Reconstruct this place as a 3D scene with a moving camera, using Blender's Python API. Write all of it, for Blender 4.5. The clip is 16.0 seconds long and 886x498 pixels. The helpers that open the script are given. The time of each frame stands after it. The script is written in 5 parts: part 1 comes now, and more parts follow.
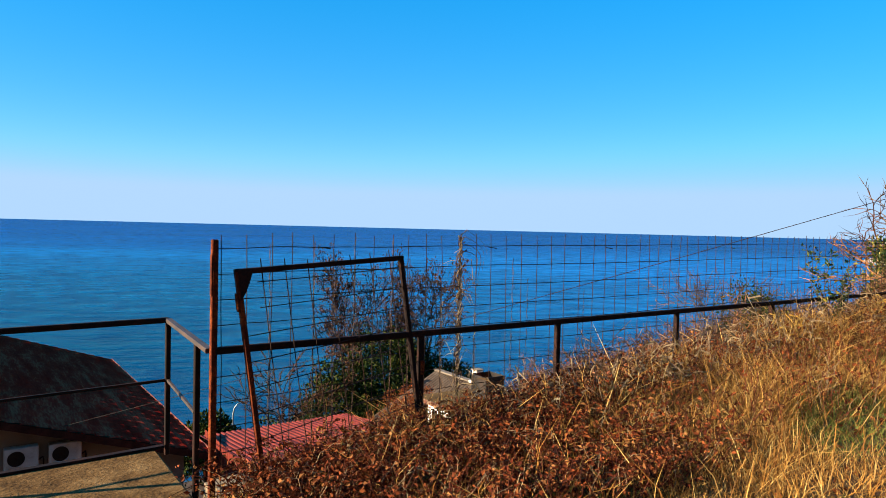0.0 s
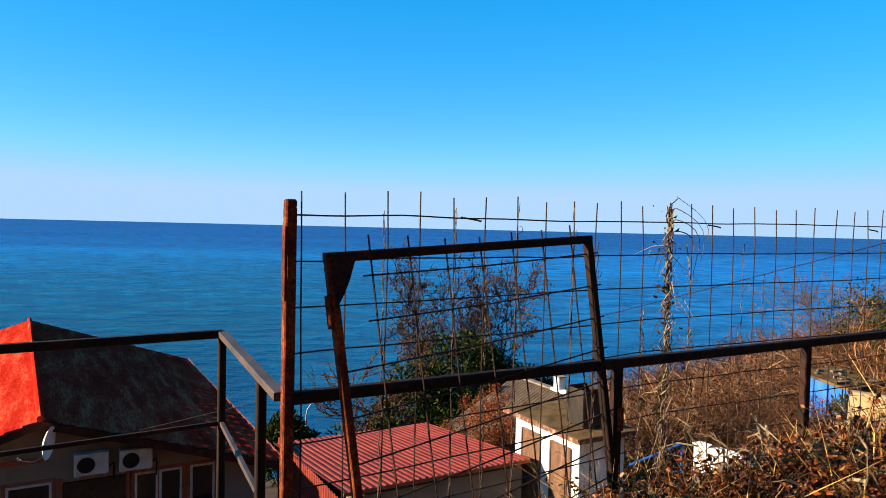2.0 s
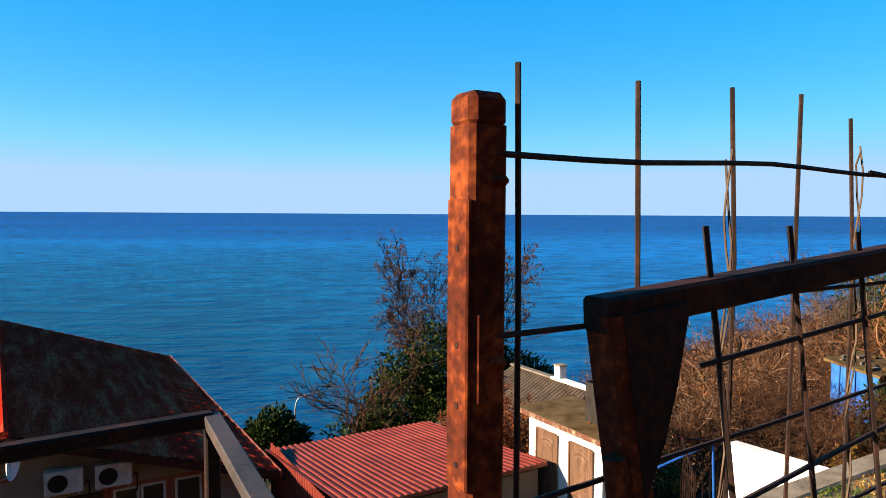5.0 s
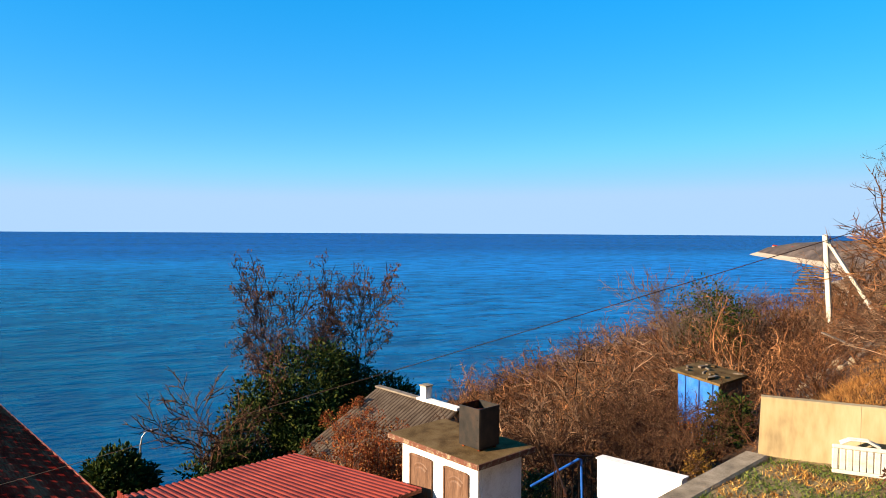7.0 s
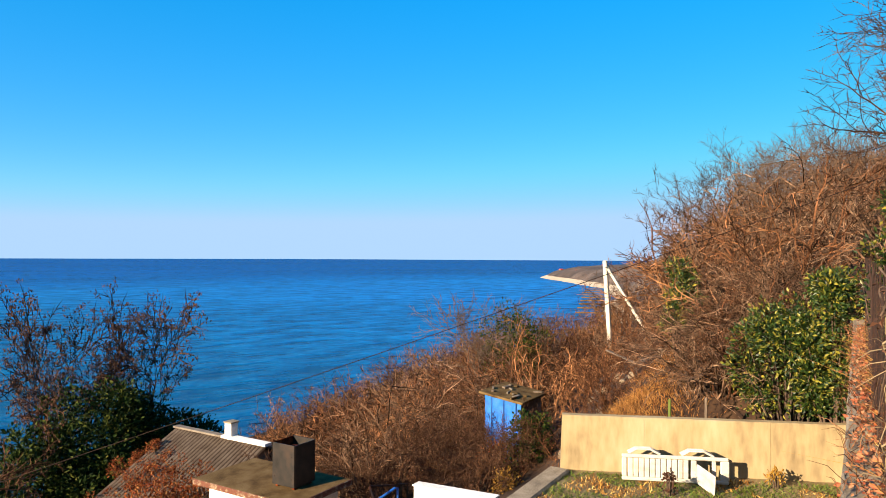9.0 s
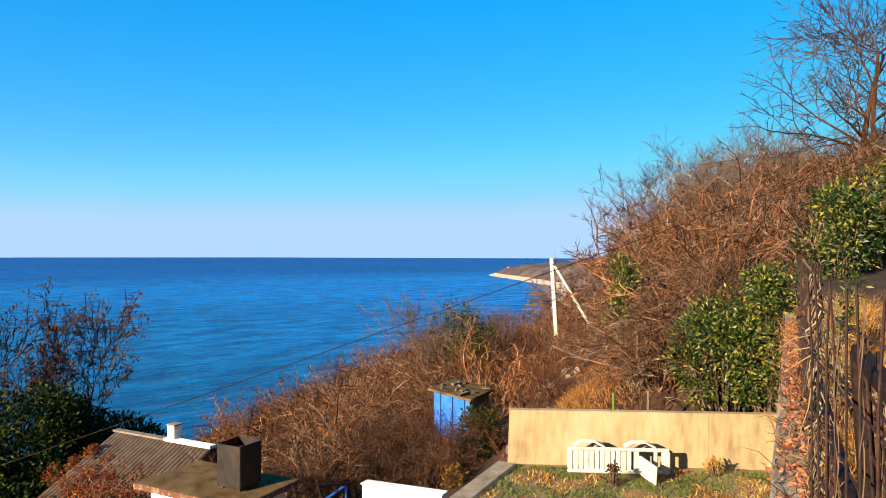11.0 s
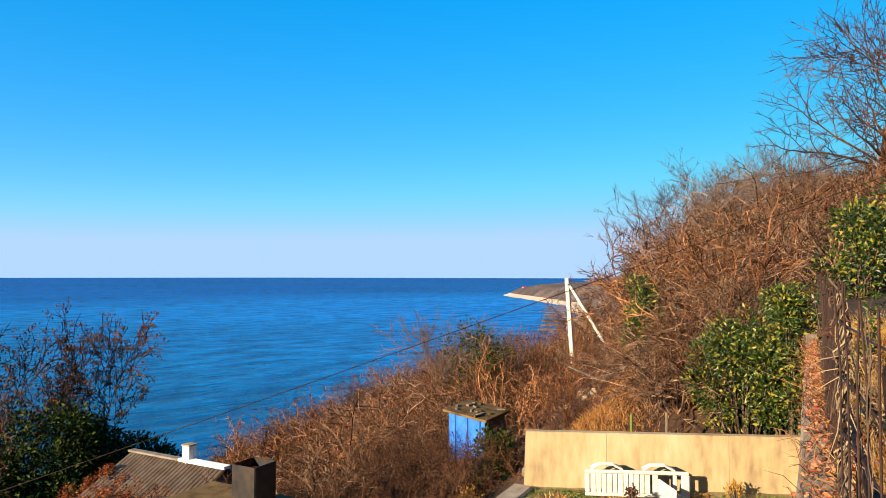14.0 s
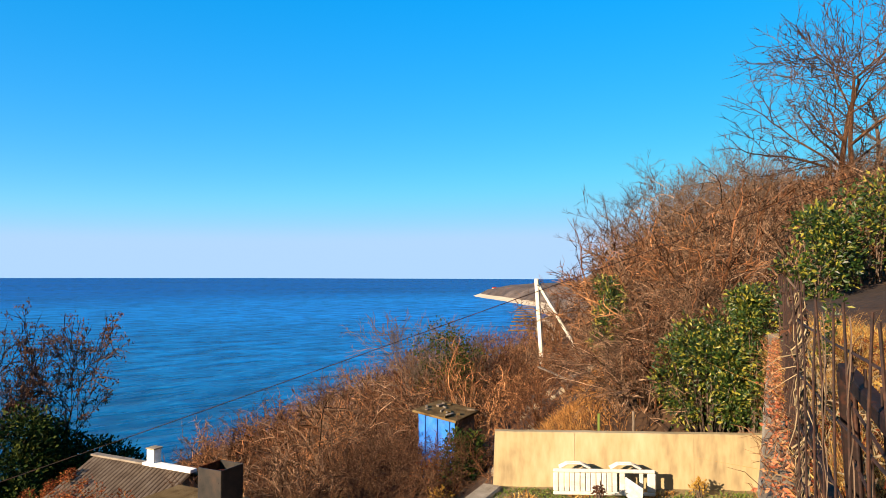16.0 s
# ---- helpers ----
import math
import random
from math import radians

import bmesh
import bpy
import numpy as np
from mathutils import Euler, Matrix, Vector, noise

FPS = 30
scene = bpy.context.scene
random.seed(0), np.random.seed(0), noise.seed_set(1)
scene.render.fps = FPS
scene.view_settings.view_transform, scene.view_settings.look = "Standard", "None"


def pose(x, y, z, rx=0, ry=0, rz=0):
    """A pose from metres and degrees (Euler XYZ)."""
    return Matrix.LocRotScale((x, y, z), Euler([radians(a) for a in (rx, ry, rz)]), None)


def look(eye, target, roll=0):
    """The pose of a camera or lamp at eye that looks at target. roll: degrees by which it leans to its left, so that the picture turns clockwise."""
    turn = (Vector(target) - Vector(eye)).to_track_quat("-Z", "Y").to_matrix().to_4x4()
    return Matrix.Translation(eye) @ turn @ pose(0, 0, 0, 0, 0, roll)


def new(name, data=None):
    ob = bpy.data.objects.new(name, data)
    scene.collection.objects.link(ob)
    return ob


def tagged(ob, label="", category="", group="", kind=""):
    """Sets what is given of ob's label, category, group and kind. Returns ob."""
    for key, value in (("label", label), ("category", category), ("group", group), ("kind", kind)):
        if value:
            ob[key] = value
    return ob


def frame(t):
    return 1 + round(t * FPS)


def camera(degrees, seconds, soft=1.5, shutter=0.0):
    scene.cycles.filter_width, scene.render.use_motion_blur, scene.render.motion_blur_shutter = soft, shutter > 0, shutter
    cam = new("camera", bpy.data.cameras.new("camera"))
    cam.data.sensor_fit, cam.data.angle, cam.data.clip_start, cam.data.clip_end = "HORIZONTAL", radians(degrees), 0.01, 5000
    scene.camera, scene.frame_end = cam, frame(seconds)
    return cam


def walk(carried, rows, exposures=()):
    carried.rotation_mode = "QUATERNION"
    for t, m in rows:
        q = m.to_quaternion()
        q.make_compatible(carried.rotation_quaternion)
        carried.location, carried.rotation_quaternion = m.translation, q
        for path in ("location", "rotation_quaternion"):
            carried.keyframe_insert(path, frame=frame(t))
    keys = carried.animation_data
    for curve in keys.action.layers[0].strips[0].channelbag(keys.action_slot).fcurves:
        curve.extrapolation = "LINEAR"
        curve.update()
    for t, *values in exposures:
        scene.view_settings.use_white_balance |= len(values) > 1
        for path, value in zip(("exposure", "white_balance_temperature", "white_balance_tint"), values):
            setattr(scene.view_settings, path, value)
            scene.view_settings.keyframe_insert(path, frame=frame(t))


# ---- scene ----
cam = camera(66.39, 16.0, soft=0.9)
PATH = [
    (0, 0.000, 0.000, 1.600, 87.963, -1.456, 0.000),
    (0.5, -0.082, 0.410, 1.561, 87.673, -1.297, 3.173),
    (1, -0.234, 0.869, 1.521, 87.608, -1.226, 4.927),
    (1.5, -0.426, 1.295, 1.467, 87.577, -1.287, 6.128),
    (2, -0.601, 1.778, 1.413, 87.924, -1.367, 5.810),
    (2.5, -0.797, 2.209, 1.383, 88.160, -1.320, 6.248),
    (3, -0.945, 2.644, 1.371, 88.172, -1.409, 6.230),
    (3.5, -1.053, 2.941, 1.410, 88.079, -1.389, 4.908),
    (4, -1.169, 3.054, 1.413, 87.763, -1.115, 4.615),
    (4.5, -1.244, 3.167, 1.397, 87.245, -0.722, 5.825),
    (5, -1.299, 3.338, 1.387, 86.684, -0.362, 4.356),
    (5.2, -1.328, 3.367, 1.383, 86.464, -0.251, 3.090),
    (7.3, -1.675, 3.753, 1.507, 89.061, -0.403, -10.457),
    (7.5, -1.701, 3.775, 1.524, 89.604, -0.406, -12.615),
    (8, -1.771, 3.809, 1.569, 90.585, -0.474, -17.312),
    (8.5, -1.815, 3.788, 1.608, 90.558, -0.384, -21.033),
    (9, -1.831, 3.781, 1.600, 90.548, -0.315, -23.860),
    (9.5, -1.827, 3.776, 1.595, 90.476, -0.304, -25.984),
    (10, -1.823, 3.772, 1.596, 90.453, -0.254, -27.618),
    (10.2, -1.817, 3.762, 1.590, 90.370, -0.195, -28.199),
    (12.3, -1.835, 3.771, 1.580, 90.665, -0.298, -27.331),
    (12.5, -1.839, 3.775, 1.578, 90.863, -0.264, -26.998),
    (13, -1.848, 3.783, 1.572, 91.163, -0.232, -26.408),
    (13.5, -1.837, 3.786, 1.569, 91.521, -0.243, -26.462),
    (14, -1.830, 3.778, 1.582, 92.087, -0.151, -26.941),
    (14.5, -1.831, 3.765, 1.586, 92.249, -0.166, -27.476),
    (15, -1.837, 3.759, 1.588, 92.288, -0.187, -28.193),
    (15.5, -1.826, 3.769, 1.583, 92.204, -0.210, -29.016),
    (16, -1.820, 3.774, 1.578, 92.153, -0.225, -29.437),
]
walk(cam, [(r[0], pose(*r[1:])) for r in PATH], exposures=[(0.0, 1.92, 6250, 13), (16.0, 1.92, 6250, 13)])

# ---- world, sun ----
SUN_YAW, SUN_UP = 107.0, 18.0          # degrees left of +y, and above the horizon
world = bpy.data.worlds.new("clear_winter_sky")
scene.world = world
world.use_nodes = True
wn, wl = world.node_tree.nodes, world.node_tree.links
wn.clear()
sky = wn.new("ShaderNodeTexSky")
sky.sky_type = 'NISHITA'
sky.sun_disc = False
sky.sun_elevation = radians(SUN_UP)
sky.sun_rotation = radians(-SUN_YAW)
sky.altitude = 30
sky.air_density, sky.dust_density, sky.ozone_density = 0.75, 0.0, 6.0
hs = wn.new("ShaderNodeHueSaturation")
hs.inputs["Saturation"].default_value = 1.83
bg = wn.new("ShaderNodeBackground")
bg.inputs["Strength"].default_value = 0.145
wo = wn.new("ShaderNodeOutputWorld")
gm = wn.new("ShaderNodeGamma")
gm.inputs["Gamma"].default_value = 0.43
wl.new(sky.outputs[0], gm.inputs[0])
wl.new(gm.outputs[0], hs.inputs["Color"])
# sea haze: the glow at the horizon levels off to a pale lilac
cut, join = wn.new("ShaderNodeSeparateColor"), wn.new("ShaderNodeCombineColor")
wl.new(hs.outputs[0], cut.inputs[0])
for channel, most in enumerate((.86, 1.29, 1.75)):
    least_of = wn.new("ShaderNodeMath")
    least_of.operation = 'SMOOTH_MIN'
    least_of.inputs[1].default_value, least_of.inputs[2].default_value = most, .16
    wl.new(cut.outputs[channel], least_of.inputs[0])
    wl.new(least_of.outputs[0], join.inputs[channel])
wl.new(join.outputs[0], bg.inputs[0])
wl.new(bg.outputs[0], wo.inputs[0])
sun_data = bpy.data.lights.new("sun", 'SUN')
sun_data.energy, sun_data.angle, sun_data.color = 5.0, radians(0.5), (1.0, 0.77, 0.50)
sun = new("sun", sun_data)
sun_way = Vector((-math.sin(radians(SUN_YAW)) * math.cos(radians(SUN_UP)),
                  math.cos(radians(SUN_YAW)) * math.cos(radians(SUN_UP)), math.sin(radians(SUN_UP))))
sun.matrix_world = look(sun_way * 80, (0, 0, 0))

# ---- the plan: s along the fence, o towards the sea, from the gate post ----
AX, AY, TURN = -1.343, 3.905, 35.0
UPPER, LOWER = (0.0, 0.0, 0.0), (-0.28, -0.39, 0.10)      # the lower gardens have an origin of their own
origin = list(UPPER)
CU, SU = math.cos(radians(TURN)), math.sin(radians(TURN))


def F(s, o, z=0.0):
    s, o = s + origin[0], o + origin[1]
    return Vector((AX + s * CU - o * SU, AY + s * SU + o * CU, z + origin[2]))


def ease(a, b, x):
    x = min(1.0, max(0.0, (x - a) / (b - a)))
    return x * x * (3 - 2 * x)


def lerp(x, *knots):
    for (a, va), (b, vb) in zip(knots, knots[1:]):
        if x <= b:
            return va + (vb - va) * max(0.0, (x - a) / (b - a))
    return knots[-1][1]


def bank_top(s):
    return lerp(s, (-1.0, -0.12), (0.0, -0.04), (2.8, 0.17), (6.0, 0.3), (13.0, 0.31), (20.0, 0.8))


def height(s, o):
    """Ground level on the plan: path bank above, terrace and gardens below, woods rising along the coast."""
    upper = lerp(s, (-12.0, -2.4), (-4.0, -0.5), (-1.0, -0.1), (3.0, 0.16), (8.0, 0.42), (20.0, 1.0), (60.0, 6.0)) - 0.03 * min(0.0, o + 1)
    # hill behind the path, steepened out of view to block sky light
    if o < -7.5:
        upper += lerp(-7.5 - o, (0, 0), (4, 2.4), (45, 42), (90, 60), (200, 75))
    lower = lerp(o, (0.0, -2.75), (5.5, -2.8), (6.2, -3.6), (11.0, -6.2), (17.0, -8.7), (38.0, -15.0), (54.0, -20.5), (74.0, -31.5), (110.0, -36.0))
    open_slope = upper - lerp(o, (-4.0, -0.6), (0.0, 0.0), (2.0, 0.9), (6.0, 3.4), (13.0, 8.4), (20.0, 12.0), (38.0, 18.0), (54.0, 23.0), (74.0, 33.0), (110.0, 40.0))
    edge = 12.75 + (5.54 - o) * .4228 if o < 5.54 else 12.75 + min(4.5, (o - 5.54) * 1.2)
    hill = ease(edge, edge + 5.0, s) if o > .4 else ease(13.6, 15.0, s)
    if o < 14:
        out = ease(0.36, 0.4, o)
        below = upper * (1 - out) + lower * out
    else:
        below = lower
        hill = ease(14, 34, s)
    z = below * (1 - hill) + open_slope * hill
    far = abs(s) + abs(o)
    if o < 60:
        z += 0.05 * noise.noise((s * .9, o * .9, 0)) * ease(0.6, 1.4, abs(o - .4)) + 0.35 * ease(16, 30, far) * noise.noise((s * .2, o * .2, 3))
    return z


# ---- materials ----
def mat(name, colours, rough=0.8, metal=0.0, scale=6.0, fine=60.0, bump=0.3, rand=0.0, spec=0.3, stretch=(1, 1, 1), island=False, depth=0.02):
    """Colours mixed by two noises (stains and grain), with a fine relief; rand: spread of value from piece to piece."""
    m = bpy.data.materials.new(name)
    m.use_nodes = True
    n, l = m.node_tree.nodes, m.node_tree.links
    b = n["Principled BSDF"]
    tc = n.new("ShaderNodeTexCoord")
    mp = n.new("ShaderNodeMapping")
    mp.inputs["Scale"].default_value = stretch
    l.new(tc.outputs["Object"], mp.inputs[0])
    big, small = n.new("ShaderNodeTexNoise"), n.new("ShaderNodeTexNoise")
    big.inputs["Scale"].default_value, big.inputs["Detail"].default_value = scale, 6
    small.inputs["Scale"].default_value, small.inputs["Detail"].default_value = fine, 4
    for t in (big, small):
        l.new(mp.outputs[0], t.inputs["Vector"])
    mix = n.new("ShaderNodeMath")
    mix.operation = 'MULTIPLY_ADD'
    mix.inputs[1].default_value = 0.45
    l.new(small.outputs["Fac"], mix.inputs[0])
    half = n.new("ShaderNodeMath")
    half.operation = 'MULTIPLY'
    half.inputs[1].default_value = 0.62
    l.new(big.outputs["Fac"], half.inputs[0])
    l.new(half.outputs[0], mix.inputs[2])
    ramp = n.new("ShaderNodeValToRGB")
    e = ramp.color_ramp.elements
    k = len(colours)
    while len(e) < k:
        e.new(0.5)
    for i, c in enumerate(colours):
        e[i].position = 0.36 + 0.34 * i / max(1, k - 1)
        e[i].color = (*c, 1)
    l.new(mix.outputs[0], ramp.inputs[0])
    col = ramp.outputs[0]
    if rand:
        src = n.new("ShaderNodeNewGeometry").outputs["Random Per Island"] if island else n.new("ShaderNodeObjectInfo").outputs["Random"]
        mr = n.new("ShaderNodeMapRange")
        mr.inputs["To Min"].default_value, mr.inputs["To Max"].default_value = 1 - rand, 1 + rand
        l.new(src, mr.inputs["Value"])
        hsv = n.new("ShaderNodeHueSaturation")
        l.new(mr.outputs[0], hsv.inputs["Value"])
        l.new(col, hsv.inputs["Color"])
        col = hsv.outputs[0]
    l.new(col, b.inputs["Base Color"])
    b.inputs["Roughness"].default_value, b.inputs["Metallic"].default_value = rough, metal
    b.inputs["Specular IOR Level"].default_value = spec
    if bump:
        bp = n.new("ShaderNodeBump")
        bp.inputs["Strength"].default_value, bp.inputs["Distance"].default_value = bump, depth
        l.new(mix.outputs[0], bp.inputs["Height"])
        l.new(bp.outputs[0], b.inputs["Normal"])
    return m


def leafy(name, colours, rough=0.5, through_light=0.35, spec=0.3):
    """Leaf or blade: colour differs from leaf to leaf, some light passes."""
    m = bpy.data.materials.new(name)
    m.use_nodes = True
    n, l = m.node_tree.nodes, m.node_tree.links
    b = n["Principled BSDF"]
    ramp = n.new("ShaderNodeValToRGB")
    e = ramp.color_ramp.elements
    while len(e) < len(colours):
        e.new(0.5)
    for i, c in enumerate(colours):
        e[i].position = i / (len(colours) - 1)
        e[i].color = (*c, 1)
    l.new(n.new("ShaderNodeNewGeometry").outputs["Random Per Island"], ramp.inputs[0])
    l.new(ramp.outputs[0], b.inputs["Base Color"])
    b.inputs["Roughness"].default_value = rough
    b.inputs["Specular IOR Level"].default_value = spec
    tr = n.new("ShaderNodeBsdfTranslucent")
    l.new(ramp.outputs[0], tr.inputs[0])
    ms = n.new("ShaderNodeMixShader")
    ms.inputs[0].default_value = through_light
    l.new(b.outputs[0], ms.inputs[1])
    l.new(tr.outputs[0], ms.inputs[2])
    l.new(ms.outputs[0], n["Material Output"].inputs[0])
    return m


RUST = mat("rusty_iron", [(.016, .004, .003), (.075, .015, .005), (.26, .06, .012)], .85, 0, 7, 90, .5, depth=.004, spec=.1)
DARK_IRON = mat("dark_painted_iron", [(.005, .003, .002), (.011, .006, .005), (.040, .013, .006)], .75, 0, scale=6, fine=80, bump=.3, depth=.003, spec=.12)
GREY_IRON = mat("grey_brown_iron", [(.022, .017, .016), (.042, .033, .030), (.070, .047, .037)], .6, .1, 6, 80, .3, depth=.003)
WIRE = mat("rusty_wire", [(.006, .003, .002), (.016, .007, .005), (.045, .018, .009)], .8, .1, 20, 150, .3, depth=.002)
CONCRETE = mat("weathered_concrete", [(.081, .062, .040), (.192, .155, .105), (.285, .239, .174)], .92, 0, 3, 45, .8, depth=.012)
LANDING = mat("mossy_brown_concrete", [(.04, .022, .008), (.12, .07, .026), (.20, .13, .055)], .95, 0, 4, 50, .9, depth=.015, spec=.05)
YELLOW = mat("ochre_render", [(.13, .095, .05), (.245, .19, .098), (.30, .245, .145)], .9, 0, 1.1, 7, .3, stretch=(1, 1, .3), depth=.008)
WHITE = mat("white_limewash", [(.440, .416, .376), (.640, .624, .584), (.688, .672, .640)], .85, 0, 2, 40, .3, depth=.006)
CREAM = mat("cream_wall_paint", [(.139, .112, .082), (.189, .154, .117), (.214, .178, .139)], .85, 0, 1.5, 40, .2, depth=.005)
PLASTIC = mat("white_plastic", [(.262, .236, .197), (.380, .361, .315), (.433, .413, .374)], .45, 0, 5, 60, .1, spec=.5, depth=.002)
RED_SHEET = mat("red_painted_sheet", [(.078, .012, .009), (.132, .021, .014), (.168, .030, .019)], .65, 0, 1.2, 25, .2, spec=.12, depth=.003)
OLD_RED = mat("worn_red_brown_roofing", [(.22, .009, .005), (.32, .020, .010), (.40, .075, .036)], 1.0, 0, 1.2, 9, .6, stretch=(2.2, .3, 1), depth=.02, spec=.0)
VERGE = mat("dark_brown_paint", [(.016, .005, .003), (.035, .010, .006), (.07, .02, .011)], .8, 0, 4, 40, .2, depth=.004, spec=.1)
RED_EDGE = mat("red_roof_edge", [(.149, .034, .015), (.228, .059, .027), (.248, .079, .040)], .6, 0, 4, 40, .3, depth=.004)
GREY_SHEET = mat("grey_corrugated_sheet", [(.070, .054, .042), (.134, .112, .086), (.178, .154, .124)], .9, 0, 1.4, 25, .5, depth=.01)
FELT = mat("mossy_roofing_felt", [(.04, .024, .010), (.10, .064, .026), (.15, .105, .05)], .95, 0, 2.2, 40, .5, depth=.01, spec=.05)
BROWN_TRIM = mat("flaking_brown_paint", [(.298, .248, .164), (.079, .025, .012), (.109, .037, .018)], .7, 0, 9, 50, .4, depth=.005)
WOOD_BROWN = mat("brown_door_wood", [(.045, .022, .012), (.094, .047, .025), (.149, .084, .050)], .65, 0, 5, 30, .4, stretch=(1, 1, .2), depth=.004)
OLD_WOOD = mat("weathered_wood", [(.050, .037, .025), (.099, .074, .052), (.149, .119, .090)], .85, 0, 5, 40, .5, stretch=(1, 1, .2), depth=.005)
BLUE = mat("bright_blue_tarp", [(.003, .055, .25), (.004, .095, .38), (.01, .12, .44)], .5, 0, 3, 20, .5, spec=.3, depth=.03)
BLUE_PAINT = mat("blue_paint", [(.006, .052, .230), (.011, .086, .346)], .5, 0, 8, 60, .2)
BLACK_SHEET = mat("sooty_sheet_metal", [(.010, .009, .008), (.022, .020, .018), (.045, .030, .022)], .5, .4, 4, 60, .3, depth=.004)
DARK_GLASS = mat("window_glass", [(.006, .006, .007), (.010, .010, .011)], .06, 0, 1, 10, 0, spec=.6)
POLE = mat("pale_concrete_pole", [(.302, .274, .223), (.418, .389, .331), (.475, .446, .389)], .85, 0, 2, 40, .4, stretch=(1, 1, .3), depth=.006)
LAMP_GREY = mat("galvanised_steel", [(.174, .178, .183), (.248, .253, .258)], .45, .6, 8, 60, .1)
BARK = mat("pale_grey_brown_bark", [(.025, .015, .010), (.059, .038, .025), (.119, .082, .054)], .9, 0, 5, 40, .5, rand=.3, stretch=(1, 1, .4), depth=.01)
DARK_BARK = mat("dark_brown_bark", [(.012, .006, .004), (.036, .018, .010), (.105, .056, .032)], .95, 0, 5, 40, .4, stretch=(1, 1, .4), depth=.008, spec=.05)
TWIG = mat("red_brown_twigs", [(.022, .009, .005), (.063, .028, .013), (.145, .07, .034)], .95, 0, .5, 6, 0, rand=.9, island=True, spec=.05)
TWIG_GREY = mat("grey_brown_twigs", [(.024, .014, .009), (.08, .048, .029), (.19, .125, .078)], .95, 0, .5, 6, 0, rand=.9, island=True, spec=.05)
TWIG_TAN = mat("tan_twigs", [(.035, .015, .006), (.12, .056, .024), (.26, .14, .066)], .95, 0, .5, 6, 0, rand=.9, island=True, spec=.05)
SOIL = mat("leaf_litter_slope", [(.006, .003, .002), (.020, .009, .004), (.059, .030, .012)], .95, 0, .35, 5, .9, depth=.12)
TERRACE = mat("sparse_winter_lawn", [(.079, .059, .022), (.178, .129, .057), (.228, .178, .090)], .95, 0, 1.5, 22, .8, depth=.03)
EVERGREEN = leafy("evergreen_leaves", [(.003, .008, .002), (.008, .019, .003), (.017, .034, .005), (.06, .065, .009)], .7, .12, .08)
LAUREL = leafy("laurel_leaves", [(.005, .014, .002), (.010, .026, .003), (.029, .052, .006), (.196, .167, .018)], .45, .16, .3)
IVY = leafy("ivy_leaves", [(.004, .009, .003), (.011, .022, .004), (.04, .045, .008)], .7, .15, .1)
RED_LEAF = leafy("red_bramble_leaves", [(.04, .008, .003), (.13, .027, .008), (.22, .064, .018), (.06, .014, .005), (.30, .14, .045)], .8, .2, .1)
BROWN_LEAF = leafy("dead_seed_leaves", [(.025, .010, .006), (.054, .022, .011), (.099, .042, .021)], .8, .2)
GOLD_LEAF = leafy("golden_leaves", [(.202, .098, .011), (.317, .173, .018), (.346, .230, .046)], .6, .35)
STRAW = leafy("dry_straw", [(.06, .024, .007), (.28, .145, .03), (.42, .25, .06), (.54, .39, .13), (.12, .045, .010), (.32, .16, .032), (.09, .03, .008)], .8, .25, .15)
SLOPE_STRAW = leafy("brown_slope_grass", [(.09, .034, .010), (.22, .095, .026), (.34, .18, .05), (.06, .022, .007), (.27, .13, .034)], .8, .2, .1)
GREEN_GRASS = leafy("green_grass", [(.040, .069, .007), (.081, .121, .014), (.162, .167, .029)], .6, .35)
DRY_TURF = mat("dry_turf", [(.018, .008, .003), (.065, .034, .011), (.169, .109, .037)], .95, 0, 4.5, 55, 1.0, depth=.04)


def ribbed_sheet(period):
    """Old corrugated sheet: its colour darkens to brown in the valleys of the ribs."""
    m = mat("brown_corrugated_sheet", [(.084, .059, .040), (.164, .124, .086), (.218, .178, .134)], .9, 0, 1.4, 25, .5, depth=.01)
    n, l = m.node_tree.nodes, m.node_tree.links
    wave = n.new("ShaderNodeTexWave")
    wave.inputs["Scale"].default_value = 2 * math.pi / (20 * period)
    wave.inputs["Distortion"].default_value = .4
    l.new(n.new("ShaderNodeTexCoord").outputs["Object"], wave.inputs["Vector"])
    rp = n.new("ShaderNodeValToRGB")
    rp.color_ramp.elements[0].position, rp.color_ramp.elements[1].position = .25, .7
    rp.color_ramp.elements[0].color = (.27, .20, .15, 1)
    l.new(wave.outputs["Fac"], rp.inputs[0])
    mx = n.new("ShaderNodeMix")
    mx.data_type, mx.blend_type = 'RGBA', 'MULTIPLY'
    mx.inputs[0].default_value = 1.0
    b = n["Principled BSDF"]
    l.new(b.inputs["Base Color"].links[0].from_socket, mx.inputs[6])
    l.new(rp.outputs[0], mx.inputs[7])
    l.new(mx.outputs[2], b.inputs["Base Color"])
    return m


BRAMBLE = mat("dark_bramble_canes", [(.010, .004, .003), (.034, .010, .006), (.085, .03, .016)], .9, 0, .5, 6, 0, rand=.7, island=True, spec=.05)
RIBBED = ribbed_sheet(6.4 / 26)
HUSK = leafy("dry_vine_husk", [(.130, .083, .039), (.199, .143, .074), (.259, .203, .116), (.104, .052, .026)], .75, .25)
WITHERED = leafy("withered_pink_leaves", [(.16, .04, .018), (.30, .10, .05), (.38, .19, .10), (.10, .028, .012)], .8, .2, .1)


